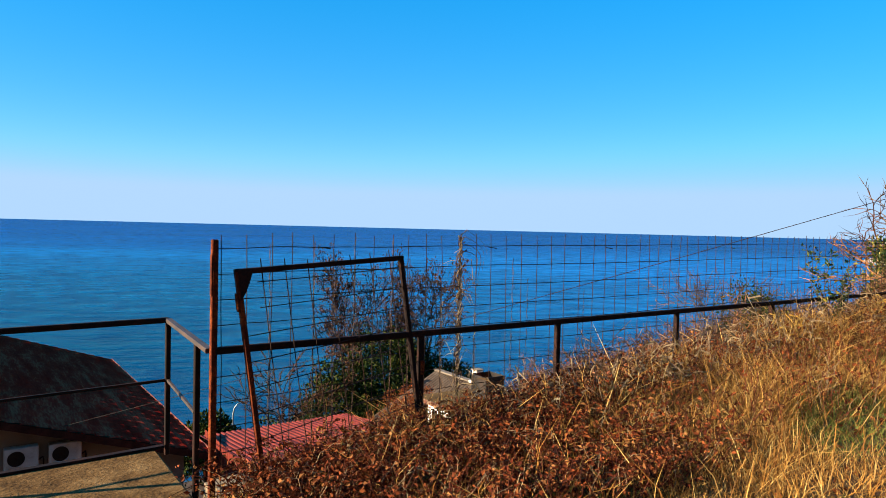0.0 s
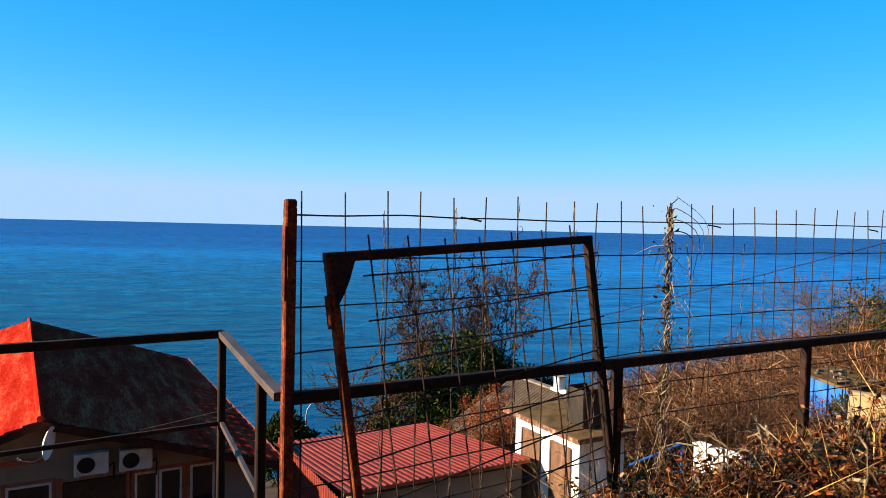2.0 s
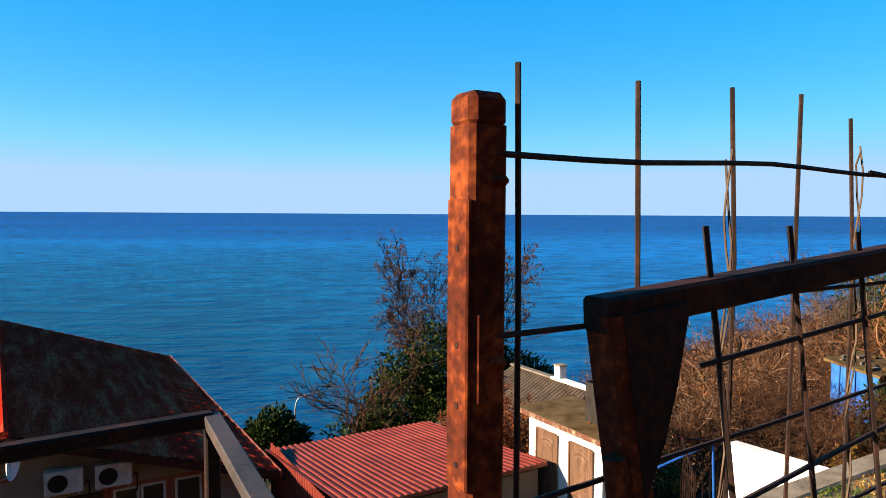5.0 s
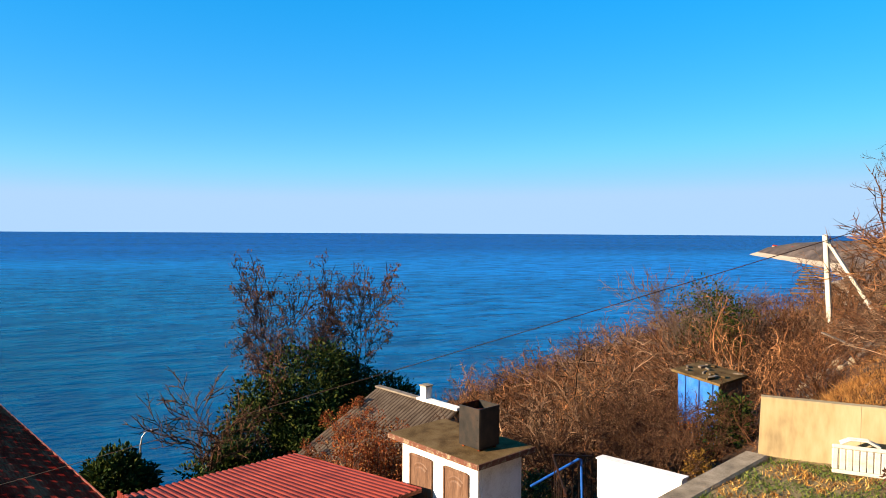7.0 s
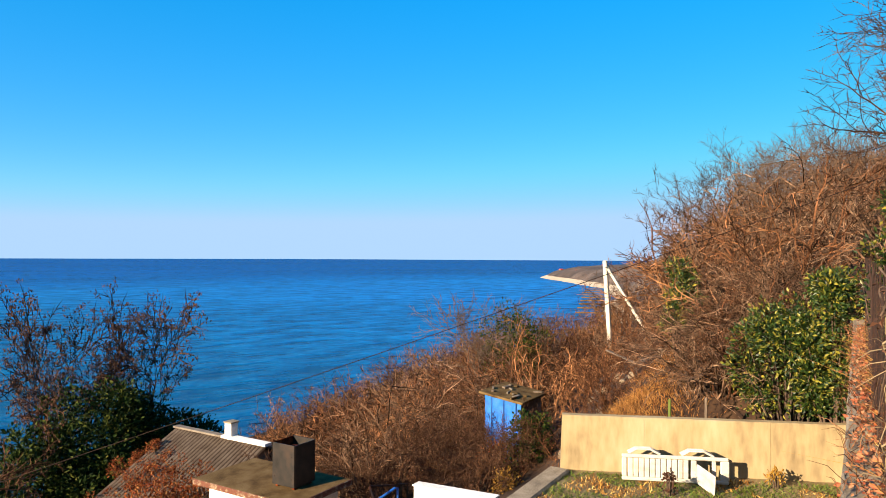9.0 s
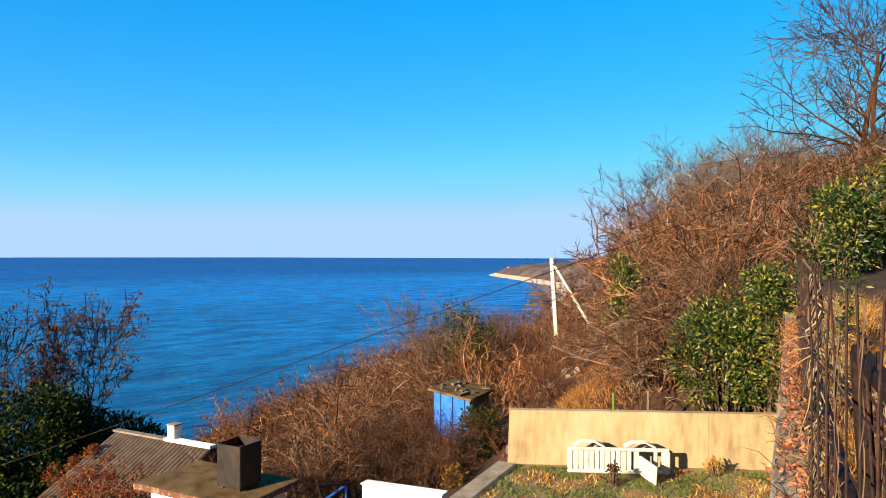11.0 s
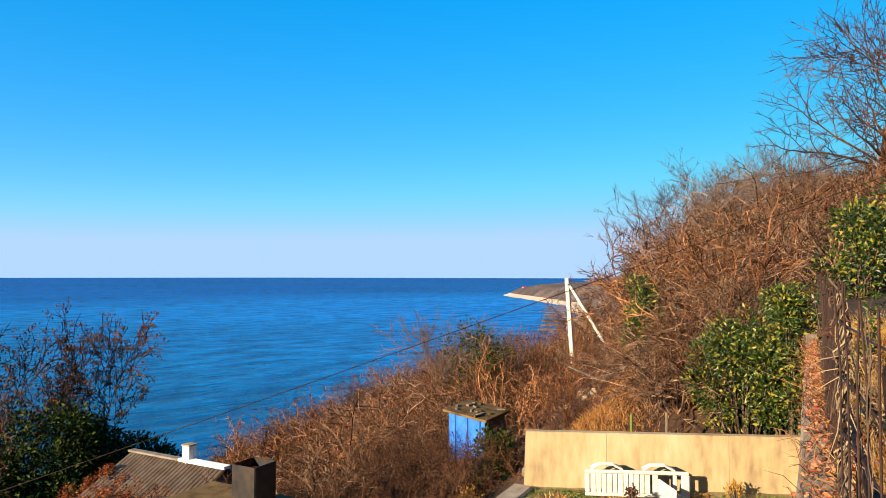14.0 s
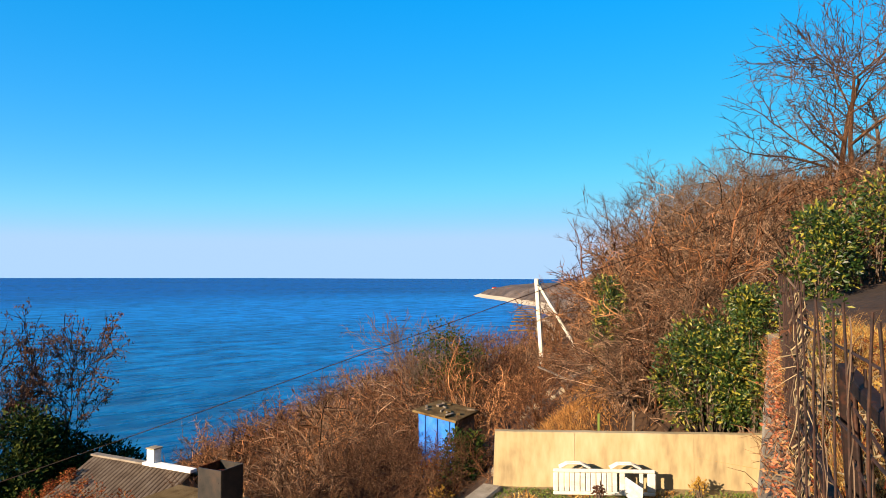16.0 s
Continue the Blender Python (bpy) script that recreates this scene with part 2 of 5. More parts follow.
# ---- mesh tools ----
class Shape:
    """Gathers the faces of one mesh."""

    def __init__(self):
        self.v, self.f = [], []

    def quad(self, *p):
        k = len(self.v)
        self.v += [tuple(q) for q in p]
        self.f.append(tuple(range(k, k + len(p))))
        return self

    def box(self, c, size, m=None, bevel=0.0):
        """Box about c; bevelled along its upright and level edges when bevel is given."""
        x, y, z = (q / 2 for q in size)
        k = len(self.v)
        if bevel:
            b = min(bevel, x * .9, y * .9, z * .9)
            pts = []
            for sx in (-1, 1):
                for sy in (-1, 1):
                    for sz in (-1, 1):
                        pts += [(sx * (x - b), sy * (y - b), sz * z), (sx * (x - b), sy * y, sz * (z - b)), (sx * x, sy * (y - b), sz * (z - b))]
            bm = bmesh.new()
            vs = [bm.verts.new(q) for q in pts]
            bmesh.ops.convex_hull(bm, input=vs)
            bm.verts.index_update()
            pts = [v.co.copy() for v in bm.verts]
            faces = [[v.index for v in f.verts] for f in bm.faces]
            bm.free()
        else:
            pts = [(-x, -y, -z), (x, -y, -z), (x, y, -z), (-x, y, -z), (-x, -y, z), (x, -y, z), (x, y, z), (-x, y, z)]
            faces = [(0, 3, 2, 1), (4, 5, 6, 7), (0, 1, 5, 4), (1, 2, 6, 5), (2, 3, 7, 6), (3, 0, 4, 7)]
        for q in pts:
            q = Vector(q)
            if m is not None:
                q = m @ q
            self.v.append(tuple(q + Vector(c)))
        self.f += [tuple(k + i for i in f) for f in faces]
        return self

    def tube(self, pts, radii, sides=6, cap=True):
        pts = [Vector(p) for p in pts]
        if not hasattr(radii, "__len__"):
            radii = [radii] * len(pts)
        k = len(self.v)
        n = len(pts)
        d0 = (pts[1] - pts[0]).normalized()
        a = d0.orthogonal().normalized()
        rings = []
        for i, p in enumerate(pts):
            d = (pts[min(i + 1, n - 1)] - pts[max(i - 1, 0)])
            d = d.normalized() if d.length > 1e-9 else d0
            a = (a - d * a.dot(d))
            a = a.normalized() if a.length > 1e-6 else d.orthogonal().normalized()
            b = d.cross(a)
            if radii[i] < 1e-5:
                rings.append([len(self.v)])
                self.v.append(tuple(p))
                continue
            ring = []
            for j in range(sides):
                w = 2 * math.pi * j / sides
                ring.append(len(self.v))
                self.v.append(tuple(p + (a * math.cos(w) + b * math.sin(w)) * radii[i]))
            rings.append(ring)
        for r0, r1 in zip(rings, rings[1:]):
            if len(r1) == 1 and len(r0) > 1:
                self.f += [(r0[j], r0[(j + 1) % sides], r1[0]) for j in range(sides)]
            elif len(r0) > 1:
                self.f += [(r0[j], r0[(j + 1) % sides], r1[(j + 1) % sides], r1[j]) for j in range(sides)]
        if cap:
            if len(rings[0]) > 2:
                self.f.append(tuple(reversed(rings[0])))
            if len(rings[-1]) > 2:
                self.f.append(tuple(rings[-1]))
        return self

    def bar(self, a, b, w, h, up=(0, 0, 1)):
        """Square section from a to b."""
        a, b = Vector(a), Vector(b)
        d = (b - a).normalized()
        side = d.cross(Vector(up))
        side = side.normalized() if side.length > 1e-4 else Vector((1, 0, 0))
        top = side.cross(d).normalized()
        k = len(self.v)
        c = min(w, h) * .12
        prof = [(-w / 2 + c, -h / 2), (w / 2 - c, -h / 2), (w / 2, -h / 2 + c), (w / 2, h / 2 - c), (w / 2 - c, h / 2), (-w / 2 + c, h / 2), (-w / 2, h / 2 - c), (-w / 2, -h / 2 + c)]
        for p in (a, b):
            self.v += [tuple(p + side * x + top * y) for x, y in prof]
        self.f += [(k + i, k + (i + 1) % 8, k + 8 + (i + 1) % 8, k + 8 + i) for i in range(8)]
        self.f += [tuple(k + 7 - i for i in range(8)), tuple(k + 8 + i for i in range(8))]
        return self

    def leaf(self, p, d, size, wide=.45, fold=.12, rng=random):
        d = Vector(d).normalized()
        side = d.cross(Vector((rng.uniform(-1, 1), rng.uniform(-1, 1), rng.uniform(-.2, 1))))
        side = side.normalized() if side.length > 1e-3 else d.orthogonal().normalized()
        nrm = side.cross(d)
        p = Vector(p)
        k = len(self.v)
        mid = p + d * size * .5
        self.v += [tuple(p), tuple(mid + side * size * wide * .5 + nrm * size * fold), tuple(p + d * size), tuple(mid - side * size * wide * .5 + nrm * size * fold)]
        self.f += [(k, k + 1, k + 2), (k, k + 2, k + 3)]
        return self

    def blade(self, p, d, length, w, bend, rng=random):
        """Grass blade that droops to one side."""
        p, d = Vector(p), Vector(d).normalized()
        side = d.cross(Vector((rng.uniform(-1, 1), rng.uniform(-1, 1), 0.01)))
        side = side.normalized() if side.length > 1e-3 else Vector((1, 0, 0))
        k = len(self.v)
        q1 = p + d * length * .55 + Vector(bend) * .25 * length
        q2 = p + d * length + Vector(bend) * length
        self.v += [tuple(p - side * w), tuple(p + side * w), tuple(q1 + side * w * .8), tuple(q1 - side * w * .8), tuple(q2)]
        self.f += [(k, k + 1, k + 2, k + 3), (k + 3, k + 2, k + 4)]
        return self

    def mesh(self, name, material, smooth=False):
        me = bpy.data.meshes.new(name)
        me.from_pydata(self.v, [], self.f)
        me.materials.append(material)
        if smooth:
            me.shade_smooth()
        return me


def part(name, shape, material, parent, label="", smooth=False, at=None):
    ob = new(name, shape.mesh(name, material, smooth))
    ob.parent = parent
    if at is not None:
        ob.matrix_basis = at
    if label:
        ob["label"] = label
    return ob


def thing(name, s, o, z, label, category, group="", kind="", turn=0.0):
    """Empty at the base, turned with the plan."""
    ob = new(name)
    ob.empty_display_size = .2
    ob.matrix_world = Matrix.Translation(F(s, o, z)) @ pose(0, 0, 0, 0, 0, TURN + turn)
    return tagged(ob, label, category, group, kind)


def single(name, shape, material, s, o, z, label, category, group="", kind="", smooth=False, turn=0.0):
    ob = new(name, shape.mesh(name, material, smooth))
    ob.matrix_world = Matrix.Translation(F(s, o, z)) @ pose(0, 0, 0, 0, 0, TURN + turn)
    return tagged(ob, label, category, group, kind)


# ---- ground, sea, far coast ----
def knots(a, b, fine_a, fine_b, fine, coarse):
    out, x = [], a
    while x < b:
        out.append(x)
        x += fine if fine_a <= x < fine_b else coarse
    return out + [b]


def ground():
    ss = knots(-300, 420, -8, 18, .3, 3.2)
    oo = knots(-200, 112, -8, 8, .25, 1.6)
    oo = sorted(set([round(o, 3) for o in oo if not -.1 < o < .1] + [-.05, .02]))
    sh = Shape()
    sh.v = [tuple(F(s, o, height(s, o) if o < 0 else height(s - LOWER[0], o - LOWER[1]) + LOWER[2])) for s in ss for o in oo]
    m = len(oo)
    sh.f = [(i * m + j, (i + 1) * m + j, (i + 1) * m + j + 1, i * m + j + 1) for i in range(len(ss) - 1) for j in range(m - 1)]
    ob = new("ground", sh.mesh("ground", SOIL, True))
    tagged(ob, "brown leaf-strewn hillside falling to the sea", "ground", kind="structure")


ground()


def turf():
    """Thin mat of dead grass over the bank beside the path, its rim sunk into the soil."""
    sh = Shape()
    ns, no = 60, 34
    for i in range(ns + 1):
        for j in range(no + 1):
            s, o = -3.5 + 16 * i / ns, -7.5 + 7.1 * j / no
            cover = ease(-3.4, -2.6, s) * ease(12.4, 11, s) * ease(-7.4, -6.5, o) * ease(-.45, -1.1 if s < 3 else -.7, o)
            sh.v.append(tuple(F(s, o, height(s, o) - .05 + .075 * cover + .02 * noise.noise((s * 3, o * 3, 8)))))
    m = no + 1
    sh.f = [(i * m + j, (i + 1) * m + j, (i + 1) * m + j + 1, i * m + j + 1) for i in range(ns) for j in range(no)]
    tagged(new("turf", sh.mesh("turf", DRY_TURF, True)), "matted golden dry turf beside the path", "turf", kind="structure")


turf()


def water():
    m = bpy.data.materials.new("sea_water")
    m.use_nodes = True
    n, l = m.node_tree.nodes, m.node_tree.links
    b = n["Principled BSDF"]
    tc = n.new("ShaderNodeTexCoord")
    sep = n.new("ShaderNodeSeparateXYZ")
    l.new(tc.outputs["Object"], sep.inputs[0])
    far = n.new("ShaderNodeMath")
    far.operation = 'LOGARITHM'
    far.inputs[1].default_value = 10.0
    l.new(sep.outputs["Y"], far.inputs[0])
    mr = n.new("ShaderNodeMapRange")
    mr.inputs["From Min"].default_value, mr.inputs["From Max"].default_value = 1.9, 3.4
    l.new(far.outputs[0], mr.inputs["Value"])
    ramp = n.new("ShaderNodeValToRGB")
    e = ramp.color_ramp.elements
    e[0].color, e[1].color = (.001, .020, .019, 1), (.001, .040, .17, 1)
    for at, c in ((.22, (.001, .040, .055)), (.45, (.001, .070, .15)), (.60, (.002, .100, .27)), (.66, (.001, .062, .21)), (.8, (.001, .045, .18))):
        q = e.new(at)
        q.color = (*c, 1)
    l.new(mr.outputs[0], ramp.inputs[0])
    # azure mixed in towards +X, fading out along Y from 620 to 950
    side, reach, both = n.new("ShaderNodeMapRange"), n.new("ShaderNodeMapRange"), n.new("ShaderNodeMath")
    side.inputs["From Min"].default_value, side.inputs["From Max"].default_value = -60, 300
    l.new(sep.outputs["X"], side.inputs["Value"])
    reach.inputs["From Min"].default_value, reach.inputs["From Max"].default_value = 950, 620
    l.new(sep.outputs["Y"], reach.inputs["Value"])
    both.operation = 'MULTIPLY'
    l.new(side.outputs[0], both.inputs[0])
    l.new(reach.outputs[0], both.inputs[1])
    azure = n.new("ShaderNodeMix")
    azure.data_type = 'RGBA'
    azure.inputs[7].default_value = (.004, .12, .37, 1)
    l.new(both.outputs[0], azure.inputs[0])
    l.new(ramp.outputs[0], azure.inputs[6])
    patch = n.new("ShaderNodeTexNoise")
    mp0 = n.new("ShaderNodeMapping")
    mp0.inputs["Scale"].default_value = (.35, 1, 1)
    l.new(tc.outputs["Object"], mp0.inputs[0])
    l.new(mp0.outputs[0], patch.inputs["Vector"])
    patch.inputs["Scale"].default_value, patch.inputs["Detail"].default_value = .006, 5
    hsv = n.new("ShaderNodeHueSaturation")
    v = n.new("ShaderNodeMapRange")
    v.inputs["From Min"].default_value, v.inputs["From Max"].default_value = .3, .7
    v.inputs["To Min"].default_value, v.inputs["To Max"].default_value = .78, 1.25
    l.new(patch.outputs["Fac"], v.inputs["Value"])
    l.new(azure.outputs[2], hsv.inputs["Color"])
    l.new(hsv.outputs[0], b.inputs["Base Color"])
    b.inputs["Roughness"].default_value, b.inputs["IOR"].default_value = .2, 1.33
    b.inputs["Specular IOR Level"].default_value = .0
    mp = n.new("ShaderNodeMapping")
    mp.inputs["Scale"].default_value = (.45, 1, 1)
    mp.inputs["Rotation"].default_value = (0, 0, radians(-12))
    l.new(tc.outputs["Object"], mp.inputs[0])
    w1, w2 = n.new("ShaderNodeTexNoise"), n.new("ShaderNodeTexNoise")
    w1.inputs["Scale"].default_value, w1.inputs["Detail"].default_value = .42, 6
    w2.inputs["Scale"].default_value, w2.inputs["Detail"].default_value = .11, 4
    add = n.new("ShaderNodeMath")
    add.operation = 'MULTIPLY_ADD'
    add.inputs[1].default_value = 2.0
    for w in (w1, w2):
        l.new(mp.outputs[0], w.inputs["Vector"])
    l.new(w2.outputs["Fac"], add.inputs[0])
    l.new(w1.outputs["Fac"], add.inputs[2])
    # ripple light and shade put into the colour: crests brighter, troughs darker
    ripple_shade, both_tones = n.new("ShaderNodeMapRange"), n.new("ShaderNodeMath")
    ripple_shade.inputs["From Min"].default_value, ripple_shade.inputs["From Max"].default_value = 1.15, 1.85
    ripple_shade.inputs["To Min"].default_value, ripple_shade.inputs["To Max"].default_value = .5, 1.5
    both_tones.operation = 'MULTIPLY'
    l.new(add.outputs[0], ripple_shade.inputs["Value"])
    l.new(ripple_shade.outputs[0], both_tones.inputs[0])
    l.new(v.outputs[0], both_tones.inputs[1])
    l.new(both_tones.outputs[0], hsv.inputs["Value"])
    bp = n.new("ShaderNodeBump")
    bp.inputs["Strength"].default_value, bp.inputs["Distance"].default_value = 1.0, 1.1
    l.new(add.outputs[0], bp.inputs["Height"])
    l.new(bp.outputs[0], b.inputs["Normal"])
    gl = n.new("ShaderNodeBsdfGlossy")
    gl.inputs["Color"].default_value = (.42, .74, 1, 1)
    gl.inputs["Roughness"].default_value = .1
    l.new(bp.outputs[0], gl.inputs["Normal"])
    ms = n.new("ShaderNodeMixShader")
    ms.inputs[0].default_value = .23
    l.new(b.outputs[0], ms.inputs[1])
    l.new(gl.outputs[0], ms.inputs[2])
    l.new(ms.outputs[0], n["Material Output"].inputs[0])
    sh = Shape()
    xs = [-4200 + 600 * i for i in range(15)]
    ys = [40, 300, 700, 1300, 2000, 3000, 4000, 4800]
    sh.v = [(x, y, 0) for x in xs for y in ys]
    c = len(ys)
    sh.f = [(i * c + j, (i + 1) * c + j, (i + 1) * c + j + 1, i * c + j + 1) for i in range(len(xs) - 1) for j in range(c - 1)]
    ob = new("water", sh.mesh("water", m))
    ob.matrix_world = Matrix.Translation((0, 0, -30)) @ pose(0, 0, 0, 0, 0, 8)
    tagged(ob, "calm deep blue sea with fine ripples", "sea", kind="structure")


water()

# cliff colours greyed a little: distance haze is put into them
CLIFF = mat("hazed_wooded_cliff", [(.02, .015, .013), (.055, .04, .032), (.12, .09, .07)], .95, 0, .03, .3, .8, depth=3.0)
BEACH = mat("pale_shingle_beach", [(.234, .189, .130), (.338, .280, .202), (.403, .345, .260)], .95, 0, .02, .3, .2, depth=.3)


def far_coast():
    """Shore bends out to a low wooded cape; shingle at its foot, groynes in the shallows."""
    shore = [(640, 960), (560, 890), (522, 836), (491, 750), (451, 648), (413, 545), (333, 428), (258, 346), (190, 235), (130, 150)]
    inland = Vector((.85, -.52, 0))
    tops = [12, 12, 13, 16, 20, 26, 32, 34, 30, 26]
    bands = ((-6, -1.2), (3, 1.6), (11, 4.6))
    sh = Shape()
    rows = []
    pts = []
    for i in range(len(shore) - 1):
        for k in range(6):
            f = k / 6
            a, b = Vector((*shore[i], 0)), Vector((*shore[i + 1], 0))
            pts.append((a.lerp(b, f), tops[i] * (1 - f) + tops[i + 1] * f))
    for p, top in pts:
        w = 8 * noise.noise((p.x * .02, p.y * .02, 7))
        rows.append([p + inland * (d + w) + Vector((0, 0, z - 30)) for d, z in bands])
    m = len(bands)
    sh.v = [tuple(q) for r in rows for q in r]
    sh.f = [(i * m + j, (i + 1) * m + j, (i + 1) * m + j + 1, i * m + j + 1) for i in range(len(rows) - 1) for j in range(m - 1)]
    tagged(new("beach", sh.mesh("beach", BEACH, True)), "pale shingle beach curving to a far cape", "beach", kind="structure")
    sh = Shape()
    prof = ((8, .0), (18, .45), (38, .8), (75, 1.0), (140, 1.15), (320, 1.7), (700, 2.4))
    rows = []
    for p, top in pts:
        w = 8 * noise.noise((p.x * .02, p.y * .02, 7))
        r = []
        for d, z in prof:
            q = p + inland * (d + w)
            r.append(q + Vector((0, 0, 3.6 + top * z * (1 + .3 * noise.noise((q.x * .015, q.y * .015, 2))) + 2.5 * noise.noise((q.x * .09, q.y * .09, 5)) * (z > 0) - 30)))
        rows.append(r)
    m = len(prof)
    sh.v = [tuple(q) for r in rows for q in r]
    sh.f = [(i * m + j, (i + 1) * m + j, (i + 1) * m + j + 1, i * m + j + 1) for i in range(len(rows) - 1) for j in range(m - 1)]
    tagged(new("backdrop", sh.mesh("backdrop", CLIFF, True)), "hazy wooded headland on the far shore", "headland", kind="structure")
    for i in range(9):
        p = Vector((405 - 21 * i, 530 - 28 * i, -29.6))
        g = Shape().box((-15, 0, 0), (16, .6, .9), bevel=.15)
        ob = new("groyne", g.mesh("groyne", FELT))
        ob.matrix_world = Matrix.Translation(p) @ pose(0, 0, 0, 0, 0, -31)
        tagged(ob, "low stone groyne running into the sea", "groyne", "groynes along the beach")


far_coast()


def far_houses():
    """A few pale houses on the headland."""
    for i, (x, y, z, w) in enumerate(((556, 838, -20.0, 7), (574, 828, -18.5, 9), (522, 752, -19.5, 6), (600, 800, -13.5, 8))):
        root = new("far_house")
        root.matrix_world = Matrix.Translation((x, y, z)) @ pose(0, 0, 0, 0, 0, 20 * i)
        tagged(root, "small pale house on the far headland", "house", "houses on the headland")
        part("wall", Shape().box((0, 0, 0), (w * .7, 5, 4)), CREAM, root)
        roof = Shape()
        a, b = w * .35 + .3, 2.8
        roof.v = [(-a, -b, 1.9), (a, -b, 1.9), (a, b, 1.9), (-a, b, 1.9), (-a, 0, 3.3), (a, 0, 3.3)]
        roof.f = [(0, 1, 5, 4), (2, 3, 4, 5), (0, 4, 3), (1, 2, 5), (3, 2, 1, 0)]
        part("roof", roof, OLD_RED, root)


far_houses()

# ---- retaining walls and terrace ----
def retaining_wall():
    """Concrete wall under the fence, its rough top level with the bank."""
    sh = Shape()
    n = 60
    prev = None
    for i in range(n + 1):
        s = .06 + 14.7 * i / n
        z = bank_top(s)
        w = .012 * noise.noise((s * 3, 0, 0))
        out = lerp(s, (0, .27), (12.6, .17)) + .012 * noise.noise((s * 5, 2, 0))
        ring = [(s, -.13, z - 3.4), (s, -.13, z - .02 + w), (s, out - .02, z + w), (s, out, z - .025 + w), (s, out + .03, z - 3.4)]
        k = len(sh.v)
        sh.v += ring
        if prev is not None:
            sh.f += [(prev + j, k + j, k + j + 1, prev + j + 1) for j in range(4)]
        else:
            sh.f.append(tuple(k + j for j in range(5)))
        prev = k
    sh.f.append(tuple(prev + 4 - j for j in range(5)))
    single("wall_retaining", sh, CONCRETE, 0, 0, 0, "rough grey concrete retaining wall below the mesh fence", "wall", kind="structure")


retaining_wall()


origin[:] = LOWER


def yellow_wall():
    a, b = Vector((12.56, 5.54)), Vector((14.75, .36))
    d = (b - a)
    ang = math.degrees(math.atan2(d.y, d.x))
    L = d.length
    root = thing("wall_terrace", a.x, a.y, -3.1, "ochre rendered garden wall at the terrace end", "wall", kind="structure", turn=ang)
    for i, (x0, x1) in enumerate(((0, 1.62), (1.625, 3.95), (3.955, L))):
        sh = Shape()
        n = 10
        for k in range(n + 1):
            x = x0 + (x1 - x0) * k / n
            lean = .05 if x0 == 0 and k == 0 else 0
            z = 1.45 + .008 * noise.noise((x * 3, 4, 0))
            sh.v += [(x, 0, 0), (x + lean, 0, z - .02), (x + lean, .025, z), (x + lean, .2, z), (x + lean, .22, z - .02), (x, .22, 0)]
        for k in range(n):
            p, q = 6 * k, 6 * k + 6
            sh.f += [(p + j, p + j + 1, q + j + 1, q + j) for j in range(5)]
        sh.f += [tuple(range(6)), tuple(6 * n + 5 - j for j in range(6))]
        part("panel", sh, YELLOW, root)
    return root


yellow_wall()

kerb = Shape().bar((12.35, 5.47, -2.78), (7.2, 5.5, -2.86), .42, .3)
single("kerb", kerb, CONCRETE, 0, 0, 0, "mossy concrete kerb along the terrace edge", "kerb", kind="structure")
lawn = Shape()
for i in range(41):
    for j in range(16):
        s, o = -1.5 + 14.6 * i / 40, .5 + 4.98 * j / 15
        s += max(0, (5.5 - o)) * .38 * (i / 40) ** 6
        lawn.v.append((s, o, -2.72 + .04 * noise.noise((s * 1.3, o * 1.3, 1)) + .02 * noise.noise((s * 5, o * 5, 1))))
lawn.f = [(i * 16 + j, (i + 1) * 16 + j, (i + 1) * 16 + j + 1, i * 16 + j + 1) for i in range(40) for j in range(15)]
single("lawn", lawn, TERRACE, 0, 0, 0, "patchy winter lawn on the garden terrace", "lawn", kind="structure", smooth=True)

origin[:] = UPPER

# ---- landing and railing by the gate post ----
land = Shape().box((-.52, .62, -.30), (1.05, 1.34, .38), bevel=.025)
single("landing", land, LANDING, 0, 0, 0, "worn concrete landing slab inside the railing", "landing", kind="structure")


def railing():
    root = thing("railing", .02, .02, -.12, "dark painted square-tube handrail around the landing", "railing")
    corner = (.06, 1.29, .96)
    left = (-4.2, 1.02, .95)
    part("handrail", Shape().bar((0, .03, .945), corner, .045, .03), GREY_IRON, root)
    part("handrail", Shape().bar(corner, left, .04, .04), DARK_IRON, root)
    part("midrail", Shape().bar((.01, .36, .50), (.06, 1.29, .51), .02, .02), GREY_IRON, root)
    part("midrail", Shape().bar((.06, 1.29, .51), (-4.2, 1.02, .48), .02, .02), DARK_IRON, root)
    for x, y in ((.02, .36), (.06, 1.29), (-2.1, 1.155), (-4.2, 1.02)):
        part("post", Shape().bar((x, y, -.05 if x > -1 else -1.2), (x, y, .945), .036, .036, up=(0, 1, 0)), DARK_IRON, root)
    part("angle_iron", Shape().bar((.03, 1.27, .02), (-1.03, 1.22, .02), .05, .02), DARK_IRON, root)


railing()


# ---- fence ----
def gate_post():
    root = thing("gate_post", .0235, -.0185, -.144, "rusty square steel gate post with hinge plate", "post")
    w = .037
    body = Shape().bar((0, 0, 0), (0, 0, 1.60), w, w, up=(0, 1, 0))
    part("tube", body, RUST, root)
    part("cap", Shape().box((0, 0, 1.612), (.0372, .0372, .03), bevel=.006), RUST, root, "welded rusty cap")
    part("plate", Shape().box((-.0195, -.003, 1.42), (.005, .031, .24), bevel=.0015), RUST, root, "drilled steel plate")
    for z in (1.32, 1.37, 1.42, 1.50):
        hole = Shape().tube([(-.0215, -.004, z), (-.0226, -.004, z)], .0028, 8)
        part("bolt_hole", hole, DARK_IRON, root)
    part("slot", Shape().box((-.009, -.0195, 1.41), (.009, .005, .075), bevel=.0015), RUST, root)
    for i in range(9):
        z = 1.555 - .15 * i
        if z < .1:
            break
        bead = Shape().box((.008, -.0185, z), (.018, .010, .008), bevel=.003)
        part("weld", bead, RUST, root)


